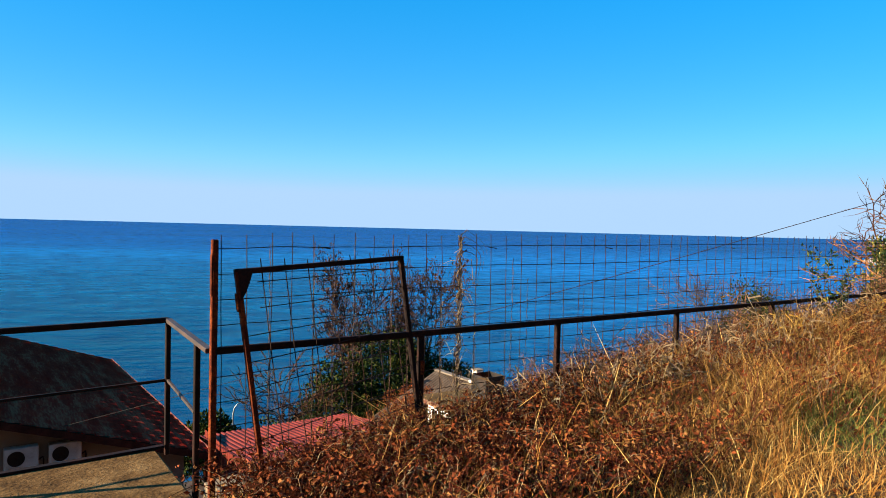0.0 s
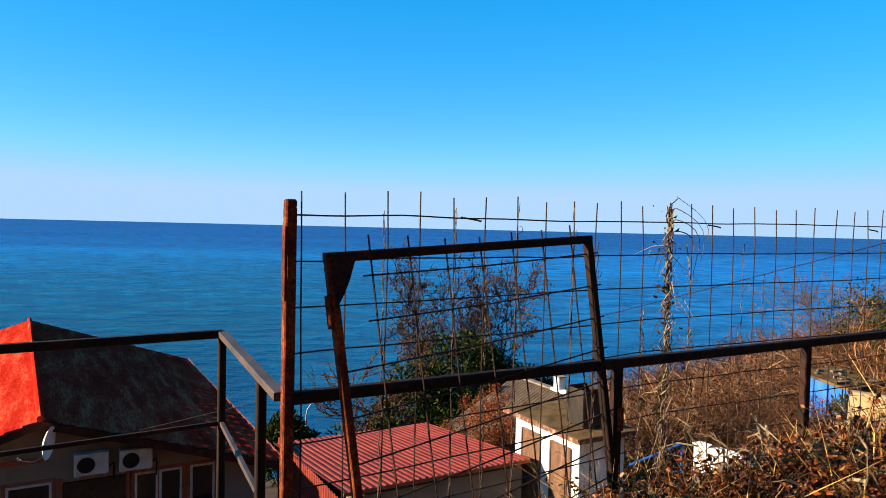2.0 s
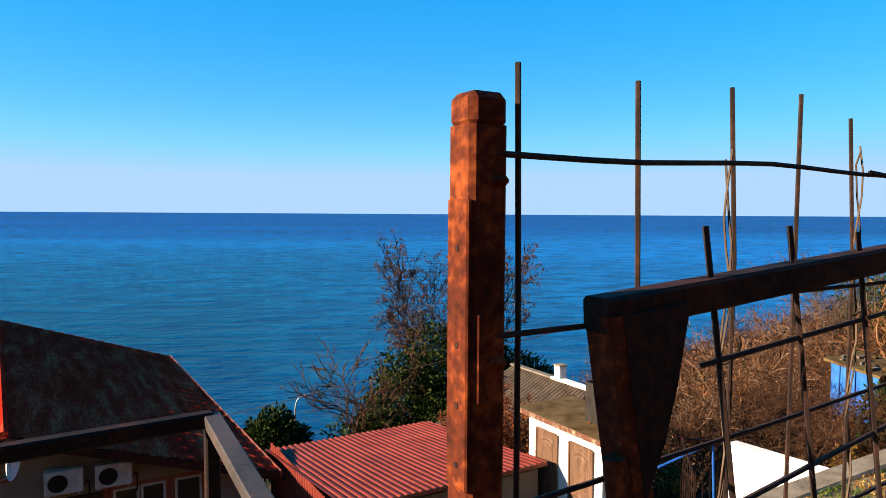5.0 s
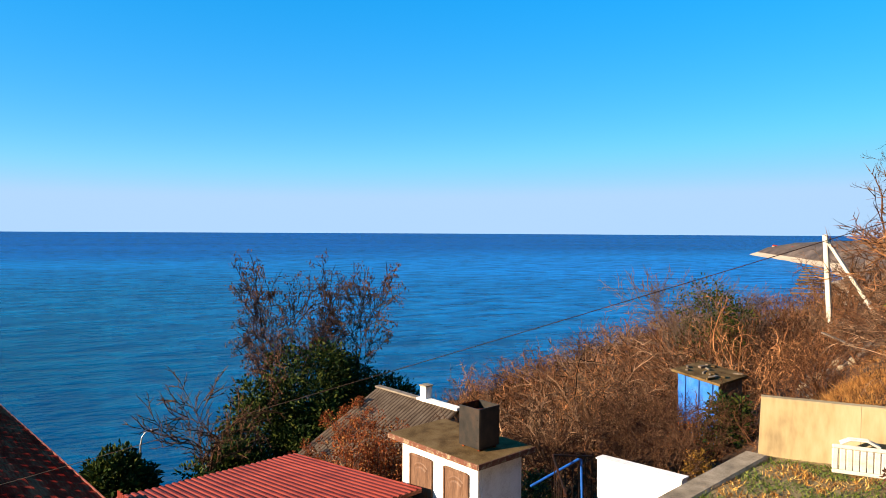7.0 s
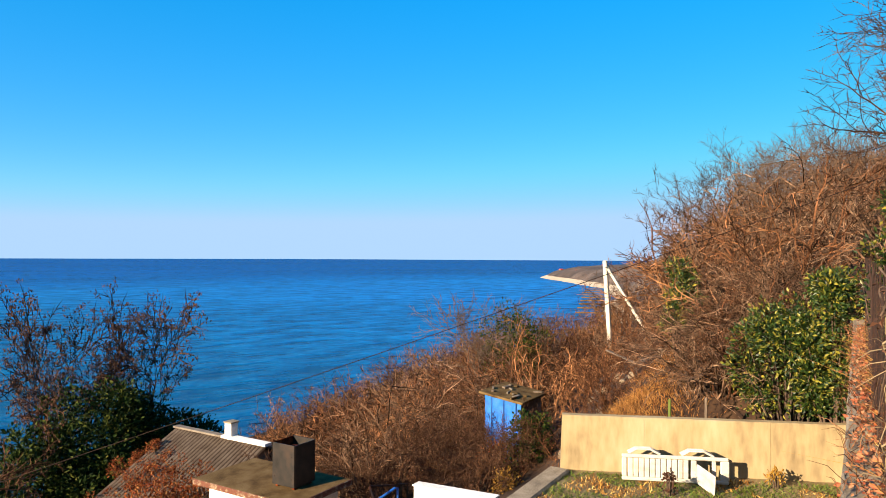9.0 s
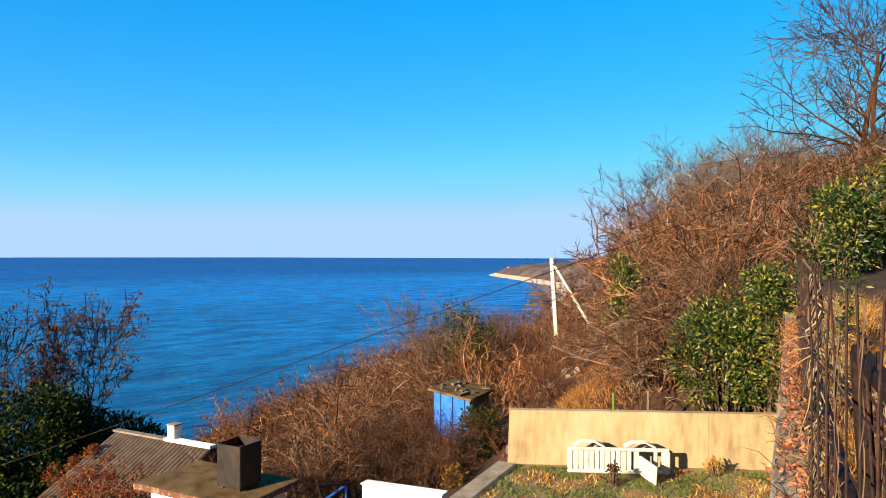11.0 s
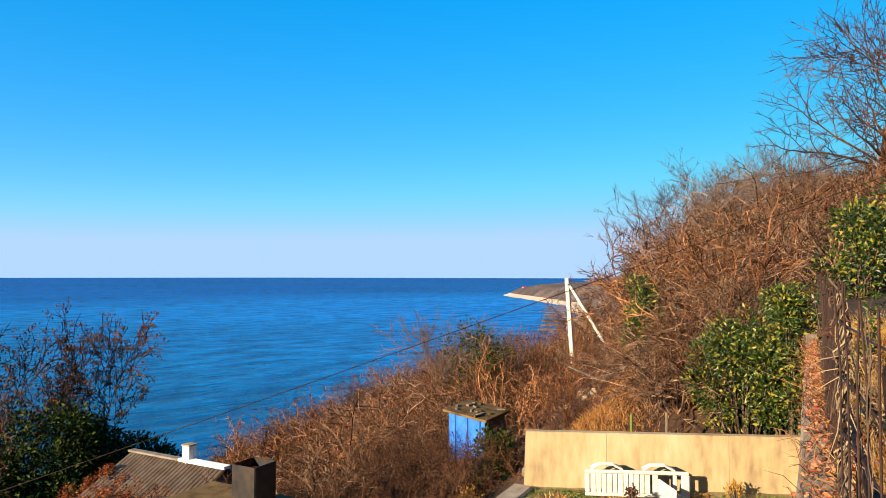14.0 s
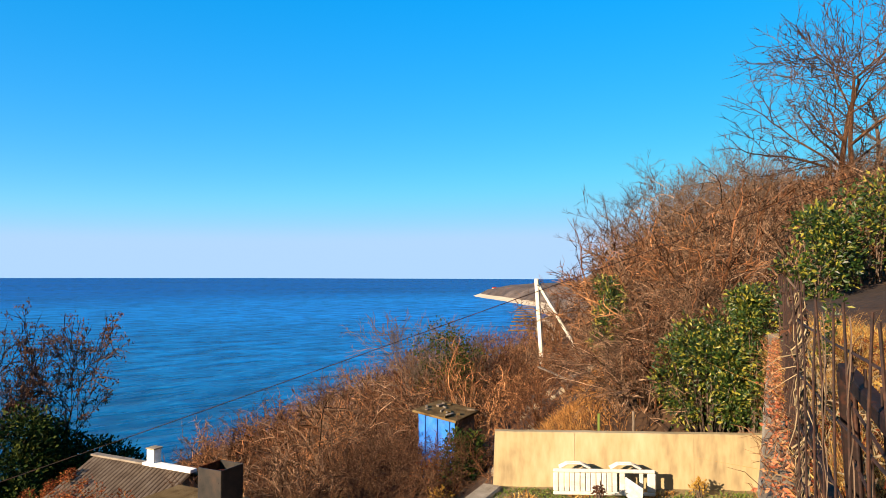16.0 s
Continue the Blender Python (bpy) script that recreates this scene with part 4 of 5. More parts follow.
# ---- blue hut ----
def blue_hut():
    root = thing("blue_hut", 20.72, 10.1, -5.5, "tarp-clad bright blue garden hut with flat old roof", "hut")
    root.scale.y = .76

    def wall(a, b, h0, h1, m, label=""):
        sh = Shape()
        n = 14
        for i in range(n + 1):
            f = i / n
            x, y = a[0] + (b[0] - a[0]) * f, a[1] + (b[1] - a[1]) * f
            for k in range(9):
                z = (h0 + (h1 - h0) * f) * k / 8
                sh.v.append((x + .03 * noise.noise((f * 6, z * 2, a[0])), y + .03 * noise.noise((f * 6, z * 2, 9)), z))
        sh.f = [(i * 9 + k, i * 9 + 9 + k, i * 9 + 10 + k, i * 9 + k + 1) for i in range(n) for k in range(8)]
        part("wall", sh, m, root, label)
    wall((0, 1.8), (0, 0), 2.22, 2.02, BLUE, "wrinkled blue tarpaulin wall")
    wall((0, 0), (1.7, 0), 2.02, 2.03, OLD_WOOD, "shadowed board wall")
    wall((1.7, 0), (1.7, 1.8), 2.03, 2.22, OLD_WOOD)
    wall((1.7, 1.8), (0, 1.8), 2.22, 2.22, BLUE)
    part("roof", Shape().bar((.85, -.18, 2.06), (.85, 1.98, 2.29), 2.1, .08), FELT, root, "rubble-strewn grey roof")
    for i in range(3):
        part("batten", Shape().bar((-.02, .25 + .6 * i, 0), (-.02, .25 + .6 * i, 2.03 + .065 * i), .04, .03, up=(0, 1, 0)), BLUE_PAINT, root)
    rng = random.Random(5)
    for i in range(14):
        p = (rng.uniform(-.1, 1.8), rng.uniform(0, 1.9), 0)
        z = 2.105 + .1065 * (p[1] + .18)
        part("debris", Shape().box((p[0], p[1], z + .02), (rng.uniform(.1, .4), rng.uniform(.05, .2), rng.uniform(.04, .1)), pose(0, 0, 0, 0, 0, rng.uniform(0, 180)), bevel=.01), rng.choice((OLD_WOOD, FELT, GREY_SHEET)), root)


blue_hut()


# ---- grey-roofed house below, with white chimney ----
def grey_house():
    root = thing("cottage", 22.75, 24.0, -13.0, "old cottage with brown corrugated roof and white ridge", "house")
    top, fall, L = 5.5, 27.0, 6.4
    for n, m in ((1, Matrix.Translation((0, L, top)) @ pose(0, 0, 0, 0, fall, 0) @ Matrix(((0, 1, 0, 0), (-1, 0, 0, 0), (0, 0, 1, 0), (0, 0, 0, 1)))),
                 (2, Matrix.Translation((0, 0, top)) @ pose(0, 0, 0, 0, -fall, 0) @ Matrix(((0, -1, 0, 0), (1, 0, 0, 0), (0, 0, 1, 0), (0, 0, 0, 1))))):
        part("roof", corrugated(26, L / 26, .15, 6.2, 6, 11 + n, 4), RIBBED, root, "brown-grey corrugated roof slope", at=m)
    part("ridge_cap", Shape().bar((0, -.1, top + .12), (0, 2.9, top + .12), .42, .14), WHITE, root, "white-painted ridge capping")
    part("ridge_cap", Shape().bar((0, 2.9, top + .1), (0, L + .1, top + .1), .36, .1), GREY_SHEET, root, "weathered bare ridge capping")
    part("wall", Shape().box((0, L / 2, 1.6), (9.4, L - .6, 3.2)), CREAM, root)
    g = Shape()
    for y in (.3, .5):
        g.v += [(-4.7, y, 3.1), (4.7, y, 3.1), (0, y, top - .12)]
    g.f = [(0, 1, 2), (5, 4, 3), (0, 3, 4, 1), (1, 4, 5, 2), (2, 5, 3, 0)]
    part("gable", g, CREAM, root)
    c = part("chimney", Shape().box((.1, 2.5, top + .2), (.46, .46, 1.2), bevel=.02), WHITE, root, "square white chimney")
    part("cap", Shape().box((.1, 2.5, top + .83), (.54, .54, .07), bevel=.01), CONCRETE, c)


grey_house()


# ---- utility pole with brace, cable, street lamp ----
def utility_pole():
    root = thing("utility_pole", 49.9, 16.05, -6.5, "pale concrete utility pole with a leaning brace", "pole")
    part("shaft", Shape().bar((.3, 0, -1.5), (-1.55, 0, 7.67), .29, .29, up=(0, 1, 0)), POLE, root)
    part("brace", Shape().bar((.1, -3.5, 1.0), (-1.5, -.1, 7.3), .2, .2, up=(0, 1, 0)), POLE, root)
    part("crossarm", Shape().bar((-1.85, -.15, 7.2), (-1.05, -.15, 7.25), .07, .07), GREY_IRON, root)
    for x in (-1.78, -1.12):
        part("insulator", Shape().tube([(x, -.15, 7.25), (x, -.15, 7.33), (x, -.15, 7.4)], [.02, .045, .03], 8), PLASTIC, root)


utility_pole()


origin[:] = UPPER


def cable():
    a, b = Vector((-.69, 19.4, -5.25)), Vector((21.98, -12.0, 8.1))
    sh = Shape()
    pts = []
    for i in range(41):
        f = i / 40
        pts.append(F(*a.lerp(b, f)) - Vector((0, 0, .25 * 4 * f * (1 - f) - .12)))
    sh.tube(pts, .007, 5)
    ob = new("overhead_cable", sh.mesh("overhead_cable", DARK_IRON))
    tagged(ob, "thin black overhead cable sagging down the slope", "cable")


cable()


origin[:] = LOWER


def street_lamp():
    root = thing("street_lamp", 18.0, 54.5, -22.5, "grey steel street lamp with curved arm near the shore", "street lamp")
    pts = [(0, 0, 0), (0, 0, 4), (0, 0, 7.0), (.1, -.05, 7.6), (.35, -.1, 7.95), (.75, -.15, 8.05)]
    part("pole", Shape().tube(pts, [.1, .085, .07, .06, .05, .045], 8), LAMP_GREY, root)
    part("head", Shape().box((1.0, -.18, 8.06), (.6, .24, .13), bevel=.04), LAMP_GREY, root)


street_lamp()


# ---- white plastic sun lounger lying on its side ----
def lounger():
    root = thing("sun_lounger", 12.5, 4.28, -2.7, "white plastic slatted sun lounger tipped on its side", "sun lounger", turn=-67)
    root.scale.z = .77
    L = 1.92
    part("frame", Shape().box((L / 2, 0, .05), (L, .06, .09), bevel=.02), PLASTIC, root)
    part("frame", Shape().box((L * .5, 0, .60), (L, .06, .09), bevel=.02), PLASTIC, root)
    part("end_panel", Shape().box((.05, 0, .325), (.1, .06, .46), bevel=.02), PLASTIC, root)
    part("end_panel", Shape().box((L - .07, 0, .325), (.16, .06, .46), bevel=.02), PLASTIC, root)
    for i in range(11):
        part("slat", Shape().box((.16 + .1 * i, -.005, .325), (.088, .035, .455), bevel=.01), PLASTIC, root)
    part("crossbar", Shape().box((1.30, 0, .325), (.1, .05, .456), bevel=.01), PLASTIC, root)
    part("crossbar", Shape().box((1.66, .01, .325), (.07, .05, .456), bevel=.01), PLASTIC, root)
    # back rest swung out towards the lawn
    back = Shape().box((.30, 0, .25), (.60, .035, .46), bevel=.012)
    part("backrest", back, PLASTIC, root, "hinged back panel hanging open", at=pose(1.33, -.05, .02, 0, 5, -72))
    for x in (.4, 1.36):
        for y, k in ((.05, 1.0), (.17, .92)):
            part("leg", Shape().tube([(x - .27, y, .64), (x - .13, y, .66 + .09 * k), (x + .13, y, .66 + .095 * k), (x + .30, y, .64)], .03, 8), PLASTIC, root)
        part("spacer", Shape().bar((x, .05, .74), (x, .17, .73), .05, .03), PLASTIC, root)


lounger()

for s, o, h, m, lab in ((14.3, 3.1, 1.75, OLD_WOOD, "weathered dark garden stake"), (14.0, 3.75, 1.7, GREEN_GRASS, "pale green painted garden stake")):
    st = Shape().bar((0, 0, 0), (.03, 0, h), .05, .05, up=(0, 1, 0))
    single("garden_stake", st, m, s, o, -3.1, lab, "stake", "stakes behind the wall")


def rubble():
    """Boards and stones dumped beside the hut."""
    rng = random.Random(15)
    for i in range(9):
        s, o = rng.uniform(22.8, 27.0), rng.uniform(6.2, 9.2)
        z = height(s, o)
        b = Shape().bar((0, 0, .1), (rng.uniform(.8, 2.0), rng.uniform(-.3, .3), rng.uniform(.2, .5)), rng.uniform(.1, .22), .04)
        single("old_board", b, OLD_WOOD, s, o, z, "grey weathered board dumped beside the blue hut", "board", "boards beside the hut", turn=rng.uniform(-40, 60))
    for i in range(16):
        s, o = rng.uniform(16.0, 28.0), rng.uniform(6.6, 9.6)
        if 20.0 < s < 23.2 and o > 8.8:
            continue
        z = height(s, o)
        st = Shape().box((0, 0, .1), (rng.uniform(.18, .42), rng.uniform(.15, .3), rng.uniform(.15, .3)), pose(0, 0, 0, rng.uniform(-20, 20), rng.uniform(-20, 20), 0), bevel=.06)
        single("stone", st, CONCRETE, s, o, z - .06, "pale stone lying on the overgrown slope", "stone", "stones on the slope", turn=rng.uniform(0, 90))


rubble()


# ---- plants ----
def limb(sh, p, d, length, r, depth, rng, droop=0.0, kids=(5, 4, 4), wander=.35, thin=.5, tips=None, sides=4, least=.007):
    """A branch with its side branches, tapering to the twig."""
    pts, dirs = [p.copy()], [d.copy()]
    n = 4 if depth else 2
    q, e = p.copy(), d.copy()
    for i in range(n):
        e = (e + Vector((rng.gauss(0, 1), rng.gauss(0, 1), rng.gauss(0, 1) - droop)) * wander * (.5 if depth > 1 else .7)).normalized()
        q = q + e * (length / n)
        pts.append(q.copy())
        dirs.append(e.copy())
    end = r * thin if depth else 0.0
    radii = [r + (end - r) * i / n for i in range(n + 1)]
    sh.tube(pts, radii, sides if depth else 3, cap=False)
    if depth == 0:
        if tips is not None:
            tips.append((pts[-1], dirs[-1]))
        return
    k = kids[min(depth, len(kids)) - 1]
    for j in range(k):
        f = .25 + .75 * (j + rng.random()) / k
        i = min(n - 1, int(f * n))
        b = pts[i].lerp(pts[i + 1], f * n - i)
        side = dirs[i + 1].cross(Vector((rng.gauss(0, 1), rng.gauss(0, 1), rng.gauss(0, 1))))
        if side.length < 1e-3:
            continue
        w = (dirs[i + 1] * rng.uniform(.5, 1.0) + side.normalized() * rng.uniform(.5, .9) + Vector((0, 0, .12 - droop * .3))).normalized()
        limb(sh, b, w, length * rng.uniform(.45, .7), max(least, r * (1 - .55 * f) * .6), depth - 1, rng, droop, kids, wander, thin, tips, max(3, sides - 1), least)
    limb(sh, pts[-1], dirs[-1], length * .5, max(least, end), depth - 1, rng, droop, kids, wander, thin, tips, max(3, sides - 1), least)


def shrub_meshes():
    out = []
    for v in range(6):
        rng = random.Random(100 + v)
        sh = Shape()
        for i in range(7):
            a = 2 * math.pi * (i + rng.random()) / 7
            tilt = rng.uniform(.15, 1.0)
            d = Vector((math.cos(a) * tilt, math.sin(a) * tilt, 1)).normalized()
            limb(sh, Vector((math.cos(a) * .15, math.sin(a) * .15, -.2)), d, rng.uniform(1.3, 2.2), rng.uniform(.026, .05), 3, rng, .04, (3, 3, 3), .42, least=.0115)
        out.append(sh.mesh("bare_shrub", (TWIG, TWIG_GREY, TWIG_TAN, TWIG, TWIG_GREY, TWIG)[v]))
    return out


def tree_meshes(count, seed, height_m, lean, kids, bark=BARK, rise=(.5, 1.3), least=.012, first=2):
    out = []
    for v in range(count):
        rng = random.Random(seed + v)
        trunk, crown, tips = Shape(), Shape(), []
        pts, q = [], Vector((0, 0, -.5))
        e = Vector((lean * rng.uniform(-1, 1), lean * rng.uniform(-1, 1), 1)).normalized()
        for i in range(6):
            pts.append(q.copy())
            e = (e + Vector((rng.gauss(0, .10), rng.gauss(0, .10), .05))).normalized()
            q = q + e * height_m * .14
        rad = [height_m * .016 * (1 - .13 * i) for i in range(6)]
        trunk.tube(pts, rad, 8)
        for i in range(first, 6):
            for j in range(2 if i < 5 else 4):
                a = rng.uniform(0, 6.28)
                d = Vector((math.cos(a), math.sin(a), rng.uniform(*rise))).normalized()
                limb(crown, pts[i], d, height_m * rng.uniform(.26, .42), rad[i] * .6, 3, rng, -.05, kids, .28, .5, tips, 4, least)
        out.append((trunk.mesh("trunk", bark, True), crown.mesh("crown", bark), tips))
    return out


def sky_cap(phi):
    return lerp(phi, (-20, .17), (-6, .165), (-1.8, .15), (1.8, .165), (3.9, .15), (8, .13), (10.2, .10), (12.4, .08), (15, .045), (17.2, .002), (18.9, -.073),
                (21.6, -.08), (24.1, -.058), (28.3, -.045), (31.3, -.087), (34.2, -.132), (38, -.162), (42.9, -.175), (45.1, -.195), (48, -.25))


def bearing(s, o):
    return math.degrees(math.atan2(o - .53, s + .2)), math.hypot(o - .53, s + .2)


def thicket():
    """Bare winter scrub covering the slope beyond the gardens."""
    meshes = shrub_meshes()
    rng = random.Random(21)
    made = 0
    spots = []
    for k in range(6000):
        s, o = rng.uniform(15.5, 68), rng.uniform(-9, 44)
        phi, dist = bearing(s, o)
        if not -14 < phi < 46:
            continue
        low = s < 21 and o < 7.2
        if low and (s < 13.4 + max(0, 5.5 - o) * .42 or (3.2 < o < 4.4 and s < 17.5) or o < .2):
            continue
        if o > 13.5 and s < 16.5:
            continue
        if 18.0 < s < 24.5 and 8.0 < o < 12.8:
            continue
        if 21.5 < phi < 30.5 and dist < 24 and rng.random() < .85:
            continue
        if phi > 39 and dist < 37:
            continue
        if 12.5 < phi < 18.5 and 20 < dist < 52 and o < 14 and rng.random() < .5:
            continue
        gap = 1.3 if dist < 34 else 1.9
        if any((s - a) ** 2 + (o - b) ** 2 < gap * gap for a, b in spots):
            continue
        z = height(s, o)
        cap = sky_cap(phi)
        by_pole = 14.2 < phi < 19 and 24 < dist < 54
        if by_pole:
            cap = min(cap, -.098)
        elif 11.5 < phi <= 14.2 and dist > 14:
            cap = min(cap, -.04)
        elif 22.5 < phi < 29 and dist < 33:
            cap = min(cap, -.12)
        h = 1.48 + dist * cap - z
        if h < (.6 if by_pole else 1.2):
            continue
        h = min(h * rng.uniform(.82, 1.04), rng.uniform(3.4, 6.2) if phi > 14 else rng.uniform(3.6, 6.4))
        if low:
            h = min(h, rng.uniform(1.0, 2.0))
        spots.append((s, o))
        ob = new("bare_shrub", meshes[rng.choice((1, 4, 1, 4, 2, 0)) if phi < 15 and dist > 26 else rng.randrange(6)])
        f = h / 3.3
        w = f * rng.uniform(.9, 1.2)
        ob.matrix_world = Matrix.Translation(F(s, o, z)) @ pose(0, 0, 0, 0, 0, rng.uniform(0, 360)) @ Matrix.Diagonal((w, w, f, 1))
        tagged(ob, "bare red-brown winter shrub on the slope", "shrub", "scrub on the slope")
        made += 1
        if made >= 285:
            break


thicket()


def hut_scrub():
    meshes = [o.data for o in bpy.data.objects if o.name in ("bare_shrub", "bare_shrub.001", "bare_shrub.002", "bare_shrub.003")]
    for i, (s, o, h) in enumerate(((18.6, 9.9, 1.5), (19.4, 10.3, 1.4), (17.4, 9.6, 1.3), (17.9, 9.1, 1.2), (19.8, 10.9, 1.4), (18.0, 10.4, 1.6), (16.0, 9.6, 1.6), (17.6, 11.9, 2.2), (19.9, 10.6, 1.8), (15.4, 11.2, 1.3), (18.9, 12.6, 1.9), (16.6, 13.0, 1.7))):
        ob = new("bare_shrub", meshes[i % 4])
        ob.matrix_world = Matrix.Translation(F(s, o, height(s, o) - .05)) @ pose(0, 0, 0, 0, 0, 47 * i) @ Matrix.Diagonal((h / 3, h / 3, h / 3.3, 1))
        tagged(ob, "bare red-brown shrub in front of the blue hut", "shrub", "scrub on the slope")


hut_scrub()


def bank_scrub():
    """Low reddish scrub on both sides of the open grass behind the ochre wall."""
    meshes = [o.data for o in bpy.data.objects if o.name in ("bare_shrub", "bare_shrub.001", "bare_shrub.002", "bare_shrub.003", "bare_shrub.004", "bare_shrub.005")]
    rng = random.Random(27)
    for i in range(50):
        right = i % 3 != 2
        s, o = rng.uniform(17.2, 26), rng.uniform(1.7, 4.0) if right else rng.uniform(6.2, 8.0)
        if i >= 34:
            right, s, o = True, rng.uniform(16.2, 18.6), rng.uniform(1.8, 3.9)
        h = rng.uniform(1.3, 2.3) if right else rng.uniform(.8, 1.4)
        ob = new("bare_shrub", meshes[i % len(meshes)])
        ob.matrix_world = Matrix.Translation(F(s, o, height(s, o) - .05)) @ pose(0, 0, 0, 0, 0, 61 * i) @ Matrix.Diagonal((h / 2.8, h / 2.8, h / 3.3, 1))
        tagged(ob, "low red-brown shrub beside the open dry grass", "shrub", "scrub on the slope")


bank_scrub()


def pole_scrub():
    """Low brown scrub on the bare ground below the utility pole."""
    meshes = [o.data for o in bpy.data.objects if o.name in ("bare_shrub", "bare_shrub.001", "bare_shrub.002", "bare_shrub.003", "bare_shrub.004", "bare_shrub.005")]
    rng = random.Random(29)
    for i in range(22):
        s = rng.uniform(25, 47)
        o = .53 + (s + .2) * math.tan(radians(rng.uniform(12.5, 18.0)))
        h = rng.uniform(.9, 1.6)
        ob = new("bare_shrub", meshes[i % len(meshes)])
        ob.matrix_world = Matrix.Translation(F(s, o, height(s, o) - .05)) @ pose(0, 0, 0, 0, 0, 67 * i) @ Matrix.Diagonal((h / 2.2, h / 2.2, h / 3.3, 1))
        tagged(ob, "low brown shrub below the utility pole", "shrub", "scrub on the slope")


pole_scrub()


def place_tree(meshes, s, o, z, turn, f, label, group=""):
    root = new("bare_tree")
    root.empty_display_size = .3
    root.matrix_world = Matrix.Translation(F(s, o, z)) @ pose(0, 0, 0, 0, 0, turn) @ Matrix.Diagonal((f, f, f, 1))
    tagged(root, label, "tree", group)
    for nm, me in (("trunk", meshes[0]), ("crown", meshes[1])):
        new(nm, me).parent = root
    return root


woods = tree_meshes(3, 300, 7.0, .25, (3, 4, 4))
rng_w = random.Random(9)
for s, o, dh in ((50, 10.5, 0), (46, 7.0, .4), (43, 4.5, 0), (52, 6.5, .3), (40, 2.2, .2), (47, 1.5, .4), (37, .4, 0), (57, 10.6, -.5), (44, -1.5, .5),
                 (35, -3.5, .3), (60, 9, .2), (54, 3.5, .5), (33, 3.4, -.4), (30, -4.2, .5), (38, 5.6, -.3), (41, -5.0, .6), (34, 1.2, -.6), (31.6, 17.4, .2), (33.4, 14.8, .3)):
    z = height(s, o)
    phi, dist = bearing(s, o)
    top = 1.48 + dist * sky_cap(phi) + dh
    place_tree(woods[rng_w.randrange(3)], s, o, z, rng_w.uniform(0, 360), max(3.2, top - z) / 7.4, "leafless grey-brown tree in the hillside wood", "trees of the hillside wood")

# small dark branching trees among the scrub round the blue hut
for i, m in enumerate(tree_meshes(3, 611, 3.2, .35, (3, 3, 4), DARK_BARK, (.2, 1.0), .009)):
    for j, (s, o, f) in enumerate(((17.5, 9.2, .9), (18.9, 9.9, .85), (18.2, 12.6, .9), (15.6, 13.9, 1.0), (19.8, 15.2, 1.1), (22.6, 14.0, 1.15), (17.4, 16.8, 1.05), (24.8, 16.6, 1.2), (21.0, 18.3, 1.1), (26.6, 13.6, 1.2), (18.2, 9.5, .85), (16.4, 9.2, .7), (15.8, 10.6, .7), (16.8, 12.6, .8), (19.7, 10.4, .72), (19.4, 11.1, .78), (20.1, 10.8, .68), (16.5, 11.1, 1.0), (17.2, 12.2, 1.1), (15.2, 12.2, 1.0), (18.5, 13.6, 1.25), (20.5, 13.2, 1.2), (14.5, 13.4, 1.0), (16.0, 14.8, 1.2), (22.5, 12.6, 1.1))):
        if j % 3 == i:
            place_tree(m, s, o, height(s, o) - .1, 75 * j, f, "small dark bare tree branching low among the scrub", "small trees round the blue hut")

big = tree_meshes(1, 411, 9.0, .12, (3, 4, 5), DARK_BARK, least=.015)[0]
place_tree(big, 30.0, -1.75, 3.4, 40, 1.0, "tall bare tree with spreading branches above the scrub")
place_tree(tree_meshes(1, 451, 9.0, .12, (3, 4, 4), DARK_BARK, least=.015)[0], 28.6, -2.5, 3.2, 200, .95, "tall bare tree with dense crown above the scrub")
place_tree(tree_meshes(1, 431, 8.0, .15, (3, 4, 4))[0], 32.5, -3.4, 4.4, 10, 1.05, "tall bare tree with pale trunk on the hillside")


def seed_tree(s, o, z, f, seed, label):
    m = tree_meshes(1, seed, 9.0, .12, (3, 3, 4), DARK_BARK, (.4, 1.5), .028, 3)[0]
    root = place_tree(m, s, o, z, 70, f, label, "seed-hung trees below the gardens")
    root.matrix_world = root.matrix_world @ Matrix.Diagonal((.66, .66, 1.03, 1))
    rng = random.Random(seed)
    lv = Shape()
    for p, d in m[2]:
        if p.z > 4.6 and rng.random() < .6:
            for j in range(rng.randint(7, 12)):
                lv.leaf(p + Vector((rng.gauss(0, .13), rng.gauss(0, .13), rng.gauss(0, .05))), (rng.gauss(0, 1), rng.gauss(0, 1), rng.gauss(-.4, 1)), rng.uniform(.11, .2), .5, .15, rng)
    part("seed_foliage", lv, BROWN_LEAF, root, "brown dead leaves and seed clusters")
    iv = Shape()
    for j in range(900):
        z1 = rng.uniform(0, 4.5)
        a = rng.uniform(0, 6.28)
        r = .22 + .25 * rng.random()
        iv.leaf((r * math.cos(a), r * math.sin(a), z1), (math.cos(a), math.sin(a), rng.gauss(0, .6)), rng.uniform(.12, .2), .8, .1, rng)
    part("ivy", iv, IVY, root, "dark ivy on the trunk")


def lifted_tree(fn, s, o, top, tall, *rest):
    z = height(s, o) - .1
    fn(s, o, z, (top - z) / tall, *rest)


lifted_tree(seed_tree, 34.3, 51.1, -1.3, 10.6, 520, "half-bare tree with brown seed clusters and ivied trunk")
lifted_tree(seed_tree, 28.4, 51.1, -1.9, 10.6, 540, "half-bare tree with brown seed clusters beside evergreens")
lifted_tree(seed_tree, 31.0, 54.5, -4.6, 10.6, 560, "slender half-bare tree with brown seed clusters")
low = tree_meshes(1, 580, 6.5, .2, (2, 3, 4), DARK_BARK, least=.026)[0]
z = height(19.8, 45.7) - .1
place_tree(low, 19.8, 45.7, z, 0, (-6.6 - z) / 8.2, "small bare tree with grey twigs near the shore")


